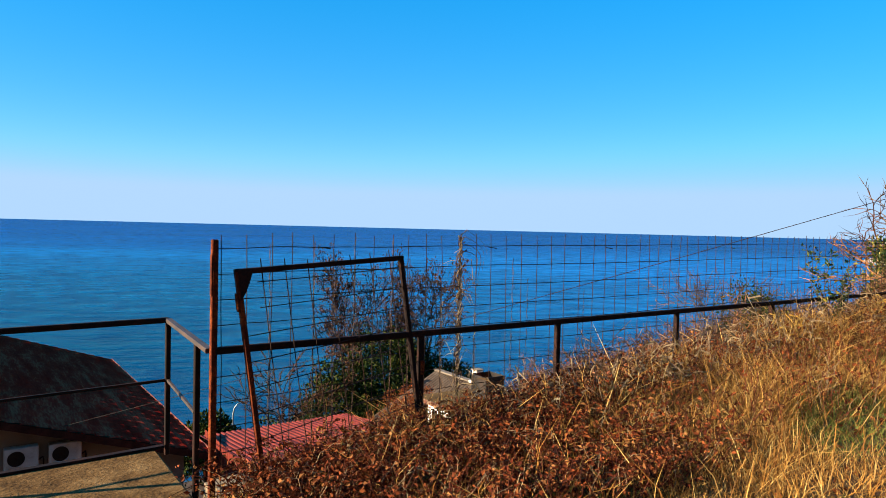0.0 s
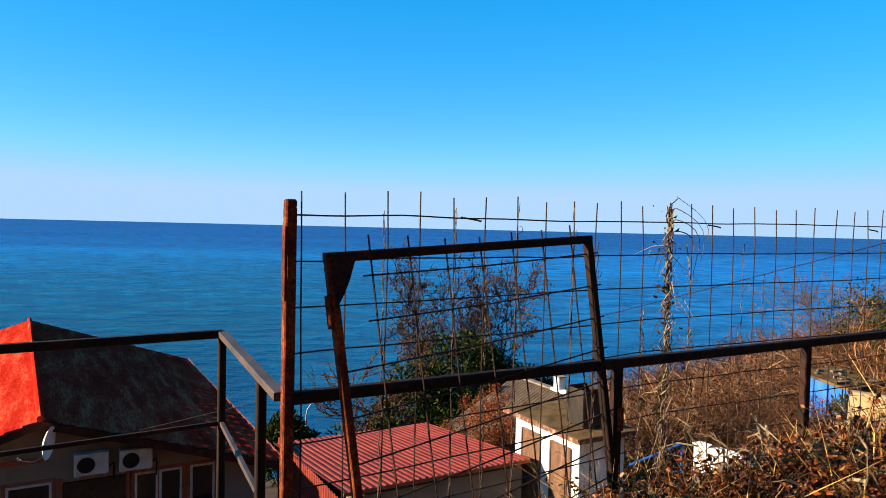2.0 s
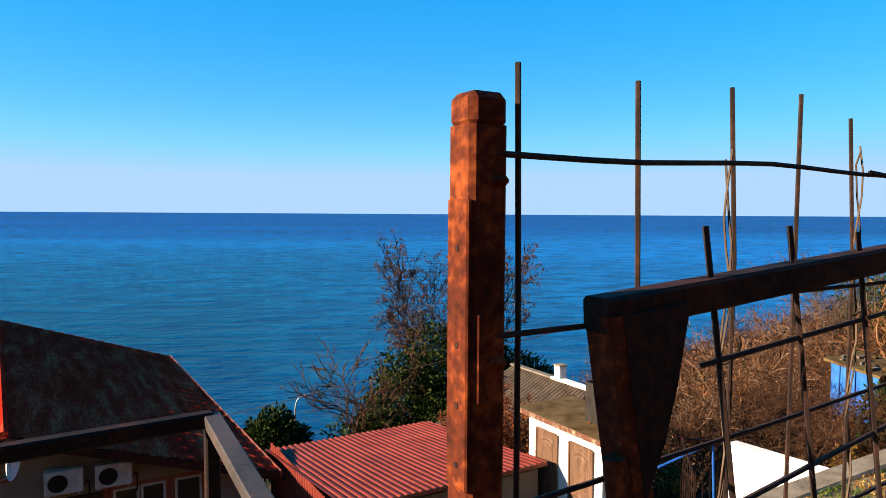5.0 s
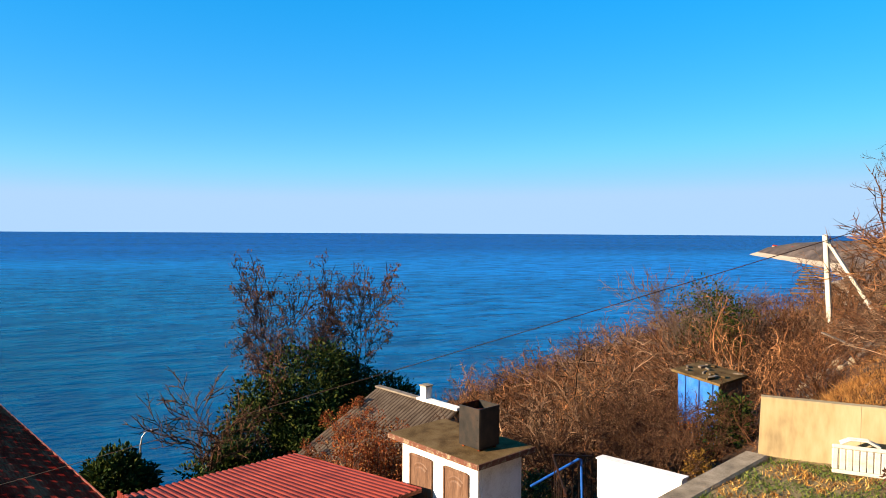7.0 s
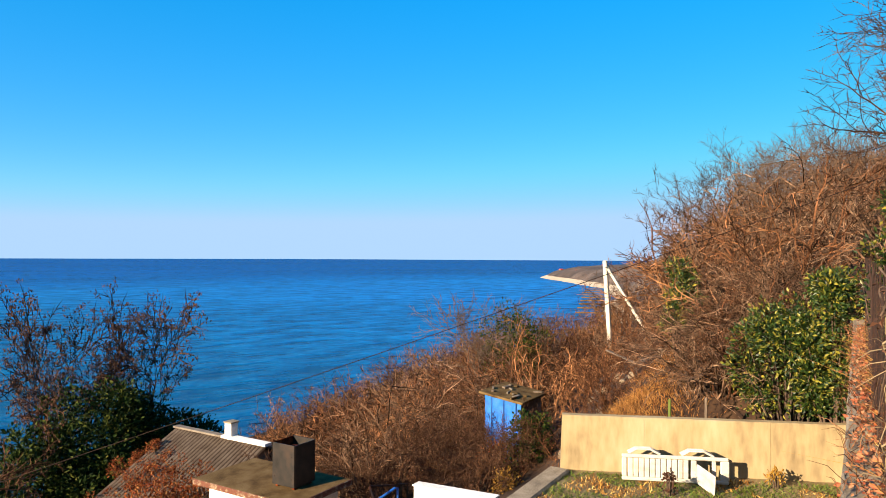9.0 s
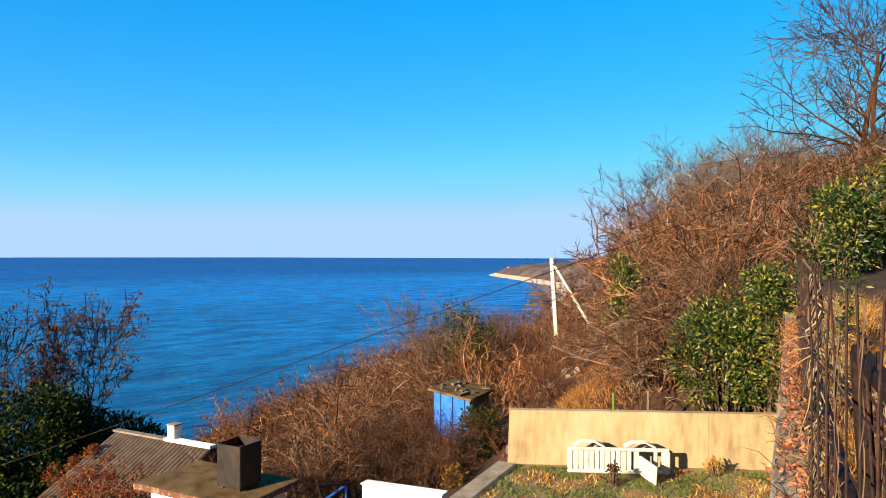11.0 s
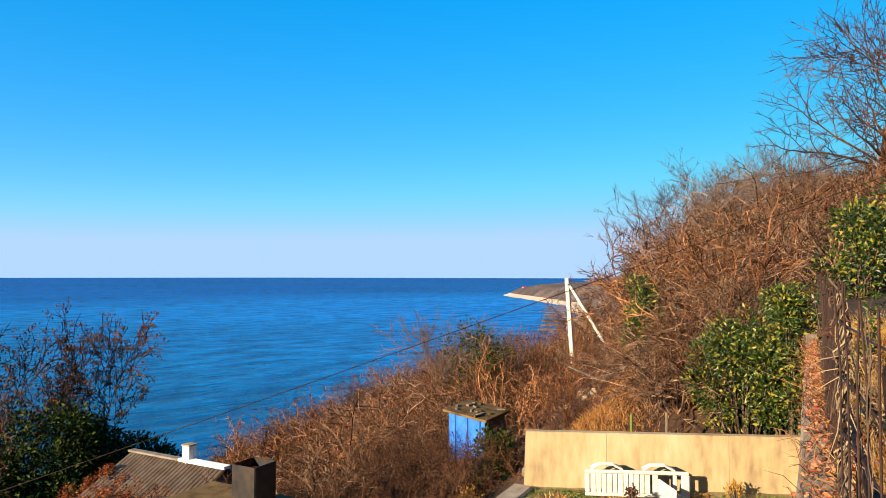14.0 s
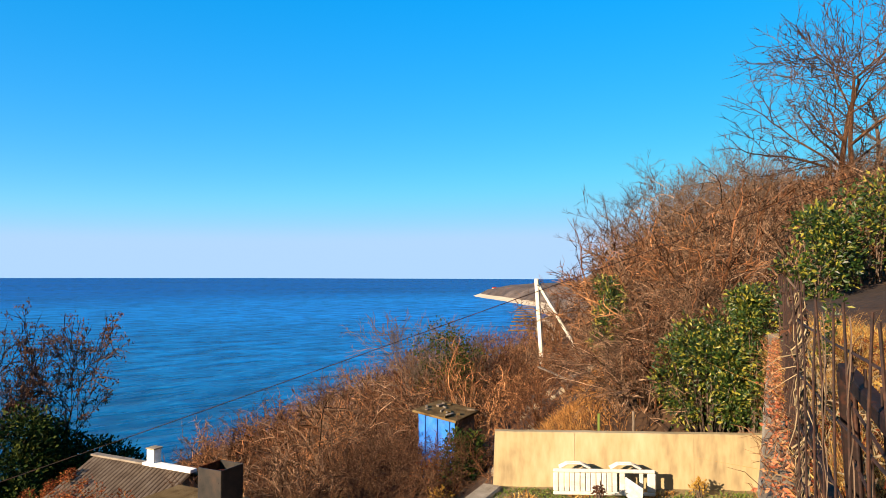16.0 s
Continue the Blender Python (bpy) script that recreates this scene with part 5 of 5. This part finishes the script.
def leaf_bush(name, s, o, z, rx, ry, rz, count, size, material, label, seed, twigs=True, category="shrub", group="", clumps=26):
    """Evergreen: clumps of leaves on short branches, with an uneven outline."""
    rng = random.Random(seed)
    root = thing(name, s, o, z, label, category, group)
    centres = []
    for i in range(clumps):
        a, u = rng.uniform(0, 6.28), rng.uniform(-.55, 1)
        r = math.sqrt(max(0, 1 - u * u)) * rng.uniform(.55, 1.0)
        centres.append(Vector((r * math.cos(a) * rx, r * math.sin(a) * ry, rz * (1 + u * rng.uniform(.75, 1.05)))))
    lv = Shape()
    for k in range(count):
        c = centres[rng.randrange(clumps)]
        d = Vector((rng.gauss(0, 1), rng.gauss(0, 1), rng.gauss(0, 1))).normalized()
        rad = rng.uniform(.4, 1.0) * min(rx, ry, rz) * (.46 if clumps < 45 else .40)
        p = c + d * rad
        w = (d + Vector((rng.gauss(0, .5), rng.gauss(0, .5), rng.gauss(0, .5) + .15))).normalized()
        lv.leaf(p, w, size * rng.uniform(.6, 1.3), .5, .12, rng)
    part("foliage", lv, material, root)
    if twigs:
        br = Shape()
        for c in centres:
            base = Vector((c.x * .2, c.y * .2, -.3))
            br.tube([base, base.lerp(c, .5) + Vector((0, 0, .1 * rz)), c], [.03, .02, .008], 4, cap=False)
        part("branch_frame", br, BARK, root)
    return root


# laurels behind the ochre wall and up the bank
leaf_bush("laurel_bush", 15.9, 1.75, -2.2, 1.1, 1.1, 1.3, 9000, .10, LAUREL, "glossy yellow-green laurel bush behind the ochre wall", 31, clumps=48)
leaf_bush("laurel_bush", 15.6, .85, -2.2, .95, .8, 1.65, 9000, .10, LAUREL, "tall glossy laurel bush behind the ochre wall", 32, clumps=48)
leaf_bush("laurel_bush", 18.6, -.6, .2, 1.0, .9, 1.5, 3000, .13, LAUREL, "dark green laurel bush up the bank", 33, clumps=34)
leaf_bush("laurel_bush", 20.5, -1.9, .5, 1.3, 1.2, 1.7, 3000, .14, LAUREL, "broad green laurel bush up the bank", 34, clumps=34)
leaf_bush("evergreen_bush", 20.1, 4.8, -1.6, .62, .62, 1.45, 3600, .11, LAUREL, "upright green bush in the brown scrub", 35)
leaf_bush("evergreen_bush", 22.5, 4.6, -2.3, .8, .8, 1.1, 1800, .13, LAUREL, "yellowing green bush on the slope", 36)
leaf_bush("evergreen_bush", 33.5, 3.2, -.8, 1.4, 1.2, 1.6, 1800, .17, EVERGREEN, "dark evergreen bush in the brown scrub", 37)
leaf_bush("evergreen_bush", 33.0, 16.2, -6.2, 1.8, 1.8, 2.6, 4200, .15, EVERGREEN, "dark evergreen bush in the brown scrub", 38)
leaf_bush("evergreen_bush", 19.0, 9.0, -5.6, .7, .75, 1.15, 2600, .12, EVERGREEN, "green bush beside the blue hut", 39)
leaf_bush("bramble_bush", 19.4, 10.5, -5.75, .6, .8, .55, 1500, .08, RED_LEAF, "rusty bramble bush in front of the blue hut", 45)
leaf_bush("bramble_bush", 18.6, 9.6, -5.9, .6, .7, .5, 1300, .08, BROWN_LEAF, "brown withered bramble bush below the blue hut", 46)
leaf_bush("golden_bush", 17.0, 8.8, -5.9, .5, .55, .7, 900, .11, GOLD_LEAF, "golden autumn-leaved bush below the terrace", 40)
leaf_bush("evergreen_bush", 13.7, 11.7, -6.4, .7, .6, .65, 1600, .10, LAUREL, "yellow-green bush beside the white shed", 41)
leaf_bush("evergreen_bush", 9.2, 22.5, -9.8, 1.3, 1.2, 1.5, 2000, .16, EVERGREEN, "dark evergreen bush beside the red roof", 42)
for i, (s, o, top, r) in enumerate(((25.0, 48.4, -11.0, 3.1), (29.5, 48.4, -8.3, 3.6), (33.8, 49.8, -10.5, 3.5), (38.5, 50.4, -12.7, 3.0), (21.7, 45.7, -14.7, 2.7), (28.4, 45.0, -12.7, 3.0), (13.0, 43.9, -12.9, 2.2))):
    z = height(s, o) - .1
    leaf_bush("evergreen_tree", s, o, z, r, r, (top - z) / 2, 6500, .36, EVERGREEN, "dense dark evergreen below the half-bare trees", 50 + i, category="tree", group="evergreens below the gardens", clumps=40)
for i, (s, o, z, r) in enumerate(((20.9, 29.7, -9.0, 1.1), (19.7, 28.6, -9.6, 1.2), (20.6, 30.6, -9.6, 1.3), (18.6, 26.4, -10.2, 1.2), (18.2, 29.4, -10.6, 1.4), (18.0, 24.5, -10.4, 1.1))):
    leaf_bush("red_vine_bush", s, o, z, r, r, .6, 1700, .11, RED_LEAF, "rusty red vine tangle over the old cottage roof", 70 + i, group="vine tangles")

for i, (s, o, top) in enumerate(((14.4, 20.9, -5.9), (15.2, 20.3, -6.3), (16.2, 19.7, -6.5), (13.3, 20.4, -6.1), (15.8, 21.8, -5.8), (16.5, 20.9, -6.1))):
    z = height(s, o) - .1
    leaf_bush("red_vine_bush", s, o, z, 1.0, 1.0, (top - z) / 2.1, 2300, .11, RED_LEAF, "tall rusty red scrub before the old cottage roof", 90 + i, group="vine tangles", clumps=34)


origin[:] = UPPER


# ---- grass, brambles and weeds on the bank ----
def path_clear(s, o):
    """Distance on the plan from the trodden line."""
    best = 9
    for a, b, c, d in ((-1.14, -4.0, -.35, -.75), (-.35, -.75, -.45, .15), (-1.14, -4.0, -2.2, -8)):
        u, v = c - a, d - b
        f = max(0, min(1, ((s - a) * u + (o - b) * v) / (u * u + v * v)))
        best = min(best, math.hypot(s - a - u * f, o - b - v * f))
    return best


def bank_grass():
    rng = random.Random(61)
    dry, green = Shape(), Shape()
    for k in range(150000):
        s, o = -.8 + 12.3 * rng.random() ** 1.25, -3.5 + 3.4 * rng.random() ** .75
        c = path_clear(s, o)
        if c < .22 or o > -.14 or (s < -.02 and o > -.12):
            continue
        if s < 2.7 and o > -1.3 and rng.random() < .4:
            continue
        thick = .5 + .5 * noise.noise((s * 1.1, o * 1.1, 4))
        near = ease(-2.6, -.4, o)
        if rng.random() > .7 + .3 * near:
            continue
        tall = (.15 + .38 * near * thick + .16 * ease(.55, .9, thick) * near) * (.5 + .8 * rng.random())
        if s < 2.2:
            tall *= .75
        if c < .7:
            tall *= .4 + .6 * (c - .22) / .48
        z = height(s, o)
        p = F(s, o, z - .01)
        d = Vector((rng.gauss(0, .35), rng.gauss(0, .35), 1))
        bend = Vector((rng.gauss(0, .35), rng.gauss(0, .35), rng.uniform(-.35, .05)))
        grn = noise.noise((s * .9, o * .9, 12)) > .0 and o < -1.0
        (green if grn and rng.random() < .7 else dry).blade(p, d, tall * (.7 if grn else 1), rng.uniform(.0014, .0032), bend, rng)
    for k in range(2600):
        s, o = rng.uniform(.6, 11), -2.6 + 2.4 * rng.random() ** .7
        if path_clear(s, o) < .9:
            continue
        d = Vector((rng.gauss(0, .4), rng.gauss(0, .4), 1))
        dry.blade(F(s, o, height(s, o)), d, rng.uniform(.3, .75) * (.6 + .4 * ease(-2.4, -.5, o)), rng.uniform(.002, .0042), (rng.gauss(0, .3), rng.gauss(0, .3), rng.uniform(-.3, 0)), rng)
    tagged(new("dry_grass", dry.mesh("dry_grass", STRAW)), "tangled straw-coloured dry grass on the bank", "grass", kind="stuff")
    tagged(new("green_grass", green.mesh("green_grass", GREEN_GRASS)), "tufts of green grass among the straw", "grass", kind="stuff")
    lv = Shape()
    for k in range(4200):
        s, o = rng.uniform(-.8, 9), -3.4 + 3.4 * rng.random()
        if s < 0 and o > -.1:
            continue
        lv.leaf(F(s, o, height(s, o) + rng.uniform(.005, .05)), (rng.gauss(0, 1), rng.gauss(0, 1), rng.gauss(.1, .3)), rng.uniform(.02, .065), .65, .2, rng)
    tagged(new("fallen_leaves", lv.mesh("fallen_leaves", RED_LEAF)), "curled brown and red fallen leaves", "leaves", kind="stuff")


bank_grass()


def brambles():
    """Red-leaved bramble under the gate and along the fence foot; bare canes arching through it."""
    rng = random.Random(77)
    cane, lv, pale = Shape(), Shape(), Shape()
    for k in range(6200):
        s = rng.uniform(.1, 9.5) if rng.random() < .6 else rng.uniform(.1, 2.6)
        o = rng.uniform(-1.7, .2) * (1 if rng.random() < .6 else .5)
        if path_clear(s, o) < .5 or o > -.12:
            continue
        z = height(s, o)
        h = rng.uniform(.12, .34) if s < 2.6 else rng.uniform(.15, .42)
        a = rng.uniform(0, 6.28)
        reach = rng.uniform(.1, .5)
        pts = []
        for i in range(6):
            f = i / 5
            pts.append(F(s + math.cos(a) * reach * f, o + math.sin(a) * reach * f * .6, z + h * math.sin(f * rng.uniform(1.5, 2.4))) + Vector((rng.gauss(0, .01), rng.gauss(0, .01), rng.gauss(0, .01))))
        (pale if rng.random() < .14 else cane).tube(pts, [.0028, .0026, .0024, .002, .0016, .001], 3, cap=False)
        for j in range(7 if s < 3 else 3):
            i = rng.randrange(1, 5)
            p = pts[i].lerp(pts[i + 1], rng.random())
            lv.leaf(p, (rng.gauss(0, 1), rng.gauss(0, 1), rng.gauss(-.2, .6)), rng.uniform(.016, .042), .6, .2, rng)
    tagged(new("bramble_canes", cane.mesh("bramble_canes", BRAMBLE)), "dark red-brown bramble canes along the fence", "brambles", kind="stuff")
    tagged(new("dry_canes", pale.mesh("dry_canes", HUSK)), "pale dry stalks tangled in the brambles", "stalks", kind="stuff")
    tagged(new("bramble_leaves", lv.mesh("bramble_leaves", RED_LEAF)), "dark red bramble leaves below the gate", "leaves", kind="stuff")
    wv, wl2 = Shape(), Shape()
    for k in range(4200):
        s = rng.uniform(.3, 13.5)
        o = rng.uniform(-.12, .24)
        z = bank_top(s)
        p = F(s, o, z)
        d = Vector((rng.gauss(0, .8), rng.gauss(0, .8), rng.uniform(.1, 1))).normalized()
        if rng.random() < .2:
            q = p + d * rng.uniform(.1, .3)
            wv.tube([p, p.lerp(q, .5) + Vector((0, 0, .04)), q], [.003, .0025, .001], 3, cap=False)
        for j in range(1):
            if o < lerp(s, (0, .2), (13, .1)):
                wl2.leaf(p + Vector((rng.gauss(0, .05), rng.gauss(0, .05), rng.uniform(0, .12))), (rng.gauss(0, 1), rng.gauss(0, 1), rng.gauss(0, .5)), rng.uniform(.025, .055), .6, .15, rng)
    tagged(new("wall_top_twigs", wv.mesh("wall_top_twigs", TWIG)), "dry twigs creeping over the wall top", "twigs", kind="stuff")
    tagged(new("wall_top_leaves", wl2.mesh("wall_top_leaves", WITHERED)), "withered red-brown leaves on the wall top", "leaves", kind="stuff")


brambles()


def weeds():
    """Tall dry weed stalks in front of the rail."""
    rng = random.Random(88)
    for k in range(110):
        s = rng.uniform(1.7, 10.2)
        o = rng.uniform(-.75, -.08)
        z = height(s, o)
        h = rng.uniform(.3, .62) if s > 2.6 else rng.uniform(.25, .5)
        root = thing("dry_weed", s, o, z - .02, "tall dry weed stalk with withered leaves", "weed", "weeds along the fence", turn=rng.uniform(0, 360))
        st, lf = Shape(), Shape()
        lean = rng.gauss(0, .12)
        pts = [Vector((lean * h * f + .01 * rng.gauss(0, 1), .06 * rng.gauss(0, 1) * f, h * f)) for f in (0, .25, .5, .75, 1)]
        st.tube(pts, [.005, .0045, .004, .003, .0015], 5, cap=False)
        for j in range(rng.randint(10, 22)):
            f = rng.uniform(.3, 1)
            i = min(3, int(f * 4))
            p = pts[i].lerp(pts[i + 1], f * 4 - i)
            d = Vector((rng.gauss(0, 1), rng.gauss(0, 1), rng.gauss(.1, .7)))
            lf.blade(p, d, rng.uniform(.05, .16), rng.uniform(.003, .008), (rng.gauss(0, .3), rng.gauss(0, .3), -.5), rng)
        part("stalk", st, HUSK, root)
        part("leaves", lf, GOLD_LEAF if k % 9 == 0 else HUSK, root)


weeds()


def tall_stalks():
    """Pale reed-like stalks crowding the fence further along."""
    rng = random.Random(89)
    for k in range(11):
        s, o = rng.uniform(5.2, 8.8), rng.uniform(-.5, -.05)
        z = height(s, o)
        h = rng.uniform(.28, .55) if k % 8 else rng.uniform(.5, .7)
        root = thing("reed_stalk", s, o, z - .02, "pale dry reed stalk with hanging husks", "reed", "reeds along the fence", turn=rng.uniform(0, 360))
        st, lf = Shape(), Shape()
        pts = [Vector((.15 * rng.gauss(0, 1) * f * f, .1 * rng.gauss(0, 1) * f * f, h * f)) for f in (0, .35, .7, 1)]
        st.tube(pts, [.005, .0045, .0035, .002], 5, cap=False)
        for j in range(rng.randint(7, 13)):
            f = rng.uniform(.2, 1)
            i = min(2, int(f * 3))
            p = pts[i].lerp(pts[i + 1], f * 3 - i)
            lf.blade(p, (rng.gauss(0, .6), rng.gauss(0, .6), 1), rng.uniform(.12, .32), rng.uniform(.006, .014), (rng.gauss(0, .25), rng.gauss(0, .25), -.9), rng)
        part("stalk", st, HUSK, root)
        part("husk", lf, HUSK, root)["kind"] = "stuff"


tall_stalks()


def fence_vine(s, z0, z1, heavy, seed, label, stems=2):
    rng = random.Random(seed)
    root = thing("vine", s, bulge(s), 0, label, "vine", "vines on the fence")
    for c in range(stems + heavy * 10):
        sh = Shape()
        ph, turns = rng.uniform(0, 6.28), rng.uniform(5, 9)
        r = .0045 + .014 * heavy * rng.random() + .004 * (stems - 2) * rng.random()
        pts = []
        n = 40
        for i in range(n + 1):
            f = i / n
            w = r * (1 + 2.2 * heavy * abs(noise.noise((f * 4, c, seed))))
            pts.append((w * math.cos(ph + turns * 6.28 * f) + .03 * heavy * noise.noise((f * 3, c, 1)), w * math.sin(ph + turns * 6.28 * f), z0 + (z1 - z0) * f * rng.uniform(.985, 1)))
        sh.tube(pts, .0014 + .0022 * heavy * rng.random(), 4, cap=False)
        part("stem", sh, HUSK if c % 3 == 2 else BARK, root)
    if heavy:
        lf = Shape()
        for j in range(110):
            p = Vector((rng.gauss(0, .045), rng.gauss(0, .03), rng.uniform(z0 + .1, z1)))
            lf.leaf(p, (rng.gauss(0, 1), rng.gauss(0, 1), rng.gauss(-.6, .6)), rng.uniform(.012, .035), .5, .3, rng)
        part("dead_leaves", lf, BROWN_LEAF, root)
        hk = Shape()
        for j in range(70):
            p = Vector((rng.gauss(0, .05), rng.gauss(0, .03), rng.uniform(z0, z1 - .1)))
            hk.blade(p, (rng.gauss(0, .6), rng.gauss(0, .4), rng.uniform(-1, .6)), rng.uniform(.06, .2), rng.uniform(.0014, .003), (rng.gauss(0, .3), rng.gauss(0, .2), -.4), rng)
        part("husk", hk, HUSK, root, "pale dry hanging husks")["kind"] = "stuff"
        for c in range(4):
            sh = Shape()
            pts, q, a = [], Vector((0, 0, z1 - .05 * c)), rng.uniform(-.3, .5)
            for i in range(12):
                f = i / 11
                pts.append(q + Vector((.22 * f + .03 * math.sin(9 * f + c), .03 * math.sin(5 * f + c), .07 * math.sin(f * 3.1) - .16 * f * f * (1 + .4 * c))))
            sh.tube(pts, [.003 * (1 - .06 * i) for i in range(12)], 4, cap=False)
            part("tendril", sh, BARK, root)
    else:
        sh = Shape()
        p = Vector((0, 0, z1 - rng.uniform(.05, .3)))
        sh.tube([p, p + Vector((.012, -.006, .008)), p + Vector((.018, -.008, .022)), p + Vector((.008, -.012, .034)), p + Vector((-.004, -.008, .028))], [.0016, .0015, .0013, .0011, .0008], 4, cap=False)
        part("tendril", sh, BARK, root)


fence_vine(1.86, .2, 1.53, 1, 5, "thick dry vine climbing and arching over the mesh")
for s, z0, z1, sd in ((.36, .1, 1.46, 11), (.66, .0, 1.49, 12), (.81, .2, 1.3, 13), (.96, .1, 1.52, 14), (1.26, .1, 1.50, 15), (1.41, .3, 1.36, 16), (2.36, .3, 1.36, 17), (2.51, .3, 1.2, 18), (3.11, .3, 1.1, 19)):
    fence_vine(s, z0, z1, 0, sd, "thin dried vine twisted round a mesh bar")
for s, z0, z1, sd in ((1.71, .15, 1.05, 32), (2.01, .15, .95, 33)):
    fence_vine(s, z0, z1, 0, sd, "bundle of pale dried vine stems on the mesh", 4)


def sapling():
    rng = random.Random(97)
    root = thing("sapling", 7.0, -.2, height(7.0, -.2), "young green sapling growing by the fence", "sapling")
    st, lf = Shape(), Shape()
    for i in range(6):
        a = rng.uniform(0, 6.28)
        d = Vector((math.cos(a) * .35 - .1, math.sin(a) * .3, 1)).normalized()
        h = rng.uniform(.7, 1.2)
        pts = [d * h * f + Vector((.03 * rng.gauss(0, 1), .03 * rng.gauss(0, 1), 0)) for f in (0, .3, .6, 1)]
        st = Shape()
        st.tube(pts, [.008, .006, .004, .002], 5, cap=False)
        part("stem", st, BARK, root)
        for j in range(60):
            f = rng.uniform(.35, 1)
            p = pts[0].lerp(pts[3], f)
            lf.leaf(p + Vector((rng.gauss(0, .03), rng.gauss(0, .03), 0)), (rng.gauss(0, 1), rng.gauss(0, 1), rng.gauss(.5, .5)), rng.uniform(.04, .08), .4, .1, rng)
    part("leaves", lf, LAUREL, root)


sapling()


origin[:] = LOWER


def lawn_tufts():
    rng = random.Random(101)
    g, d = Shape(), Shape()
    for k in range(22000):
        s, o = rng.uniform(5, 14.4), rng.uniform(.6, 5.3)
        if s > 12.4 + (5.5 - o) * .4:
            continue
        v = noise.noise((s * 1.4, o * 1.4, 20))
        (g if v > -.05 else d).blade(F(s, o, -2.73), (rng.gauss(0, .5), rng.gauss(0, .5), 1), rng.uniform(.05, .14), rng.uniform(.005, .011), (rng.gauss(0, .4), rng.gauss(0, .4), -.2), rng)
    tagged(new("lawn_grass", g.mesh("lawn_grass", GREEN_GRASS)), "short green lawn tufts on the terrace", "grass", kind="stuff")
    tagged(new("lawn_straw", d.mesh("lawn_straw", STRAW)), "short dry grass on the terrace", "grass", kind="stuff")
    for s, o, sd in ((13.6, 1.75, 1), (12.15, 3.35, 2)):
        leaf_bush("dry_plant", s, o, -2.72, .14, .14, .2, 160, .07, GOLD_LEAF if sd == 1 else BROWN_LEAF, "small withered plant before the ochre wall", 200 + sd, group="withered plants", clumps=8)


lawn_tufts()


def slope_grass():
    rng = random.Random(111)
    d = Shape()
    for k in range(15000):
        s, o = rng.uniform(14.0, 22.5), rng.gauss(5.0, .75)
        if s < 12.9 + (5.5 - o) * .42:
            continue
        z = height(s, o)
        d.blade(F(s, o, z - .02), (rng.gauss(0, .5), rng.gauss(0, .5), 1), rng.uniform(.1, .3), rng.uniform(.003, .008), (rng.gauss(0, .25), rng.gauss(0, .25), -.15), rng)
    tagged(new("slope_grass", d.mesh("slope_grass", SLOPE_STRAW)), "golden dry grass on the slope behind the wall", "grass", kind="stuff")


slope_grass()
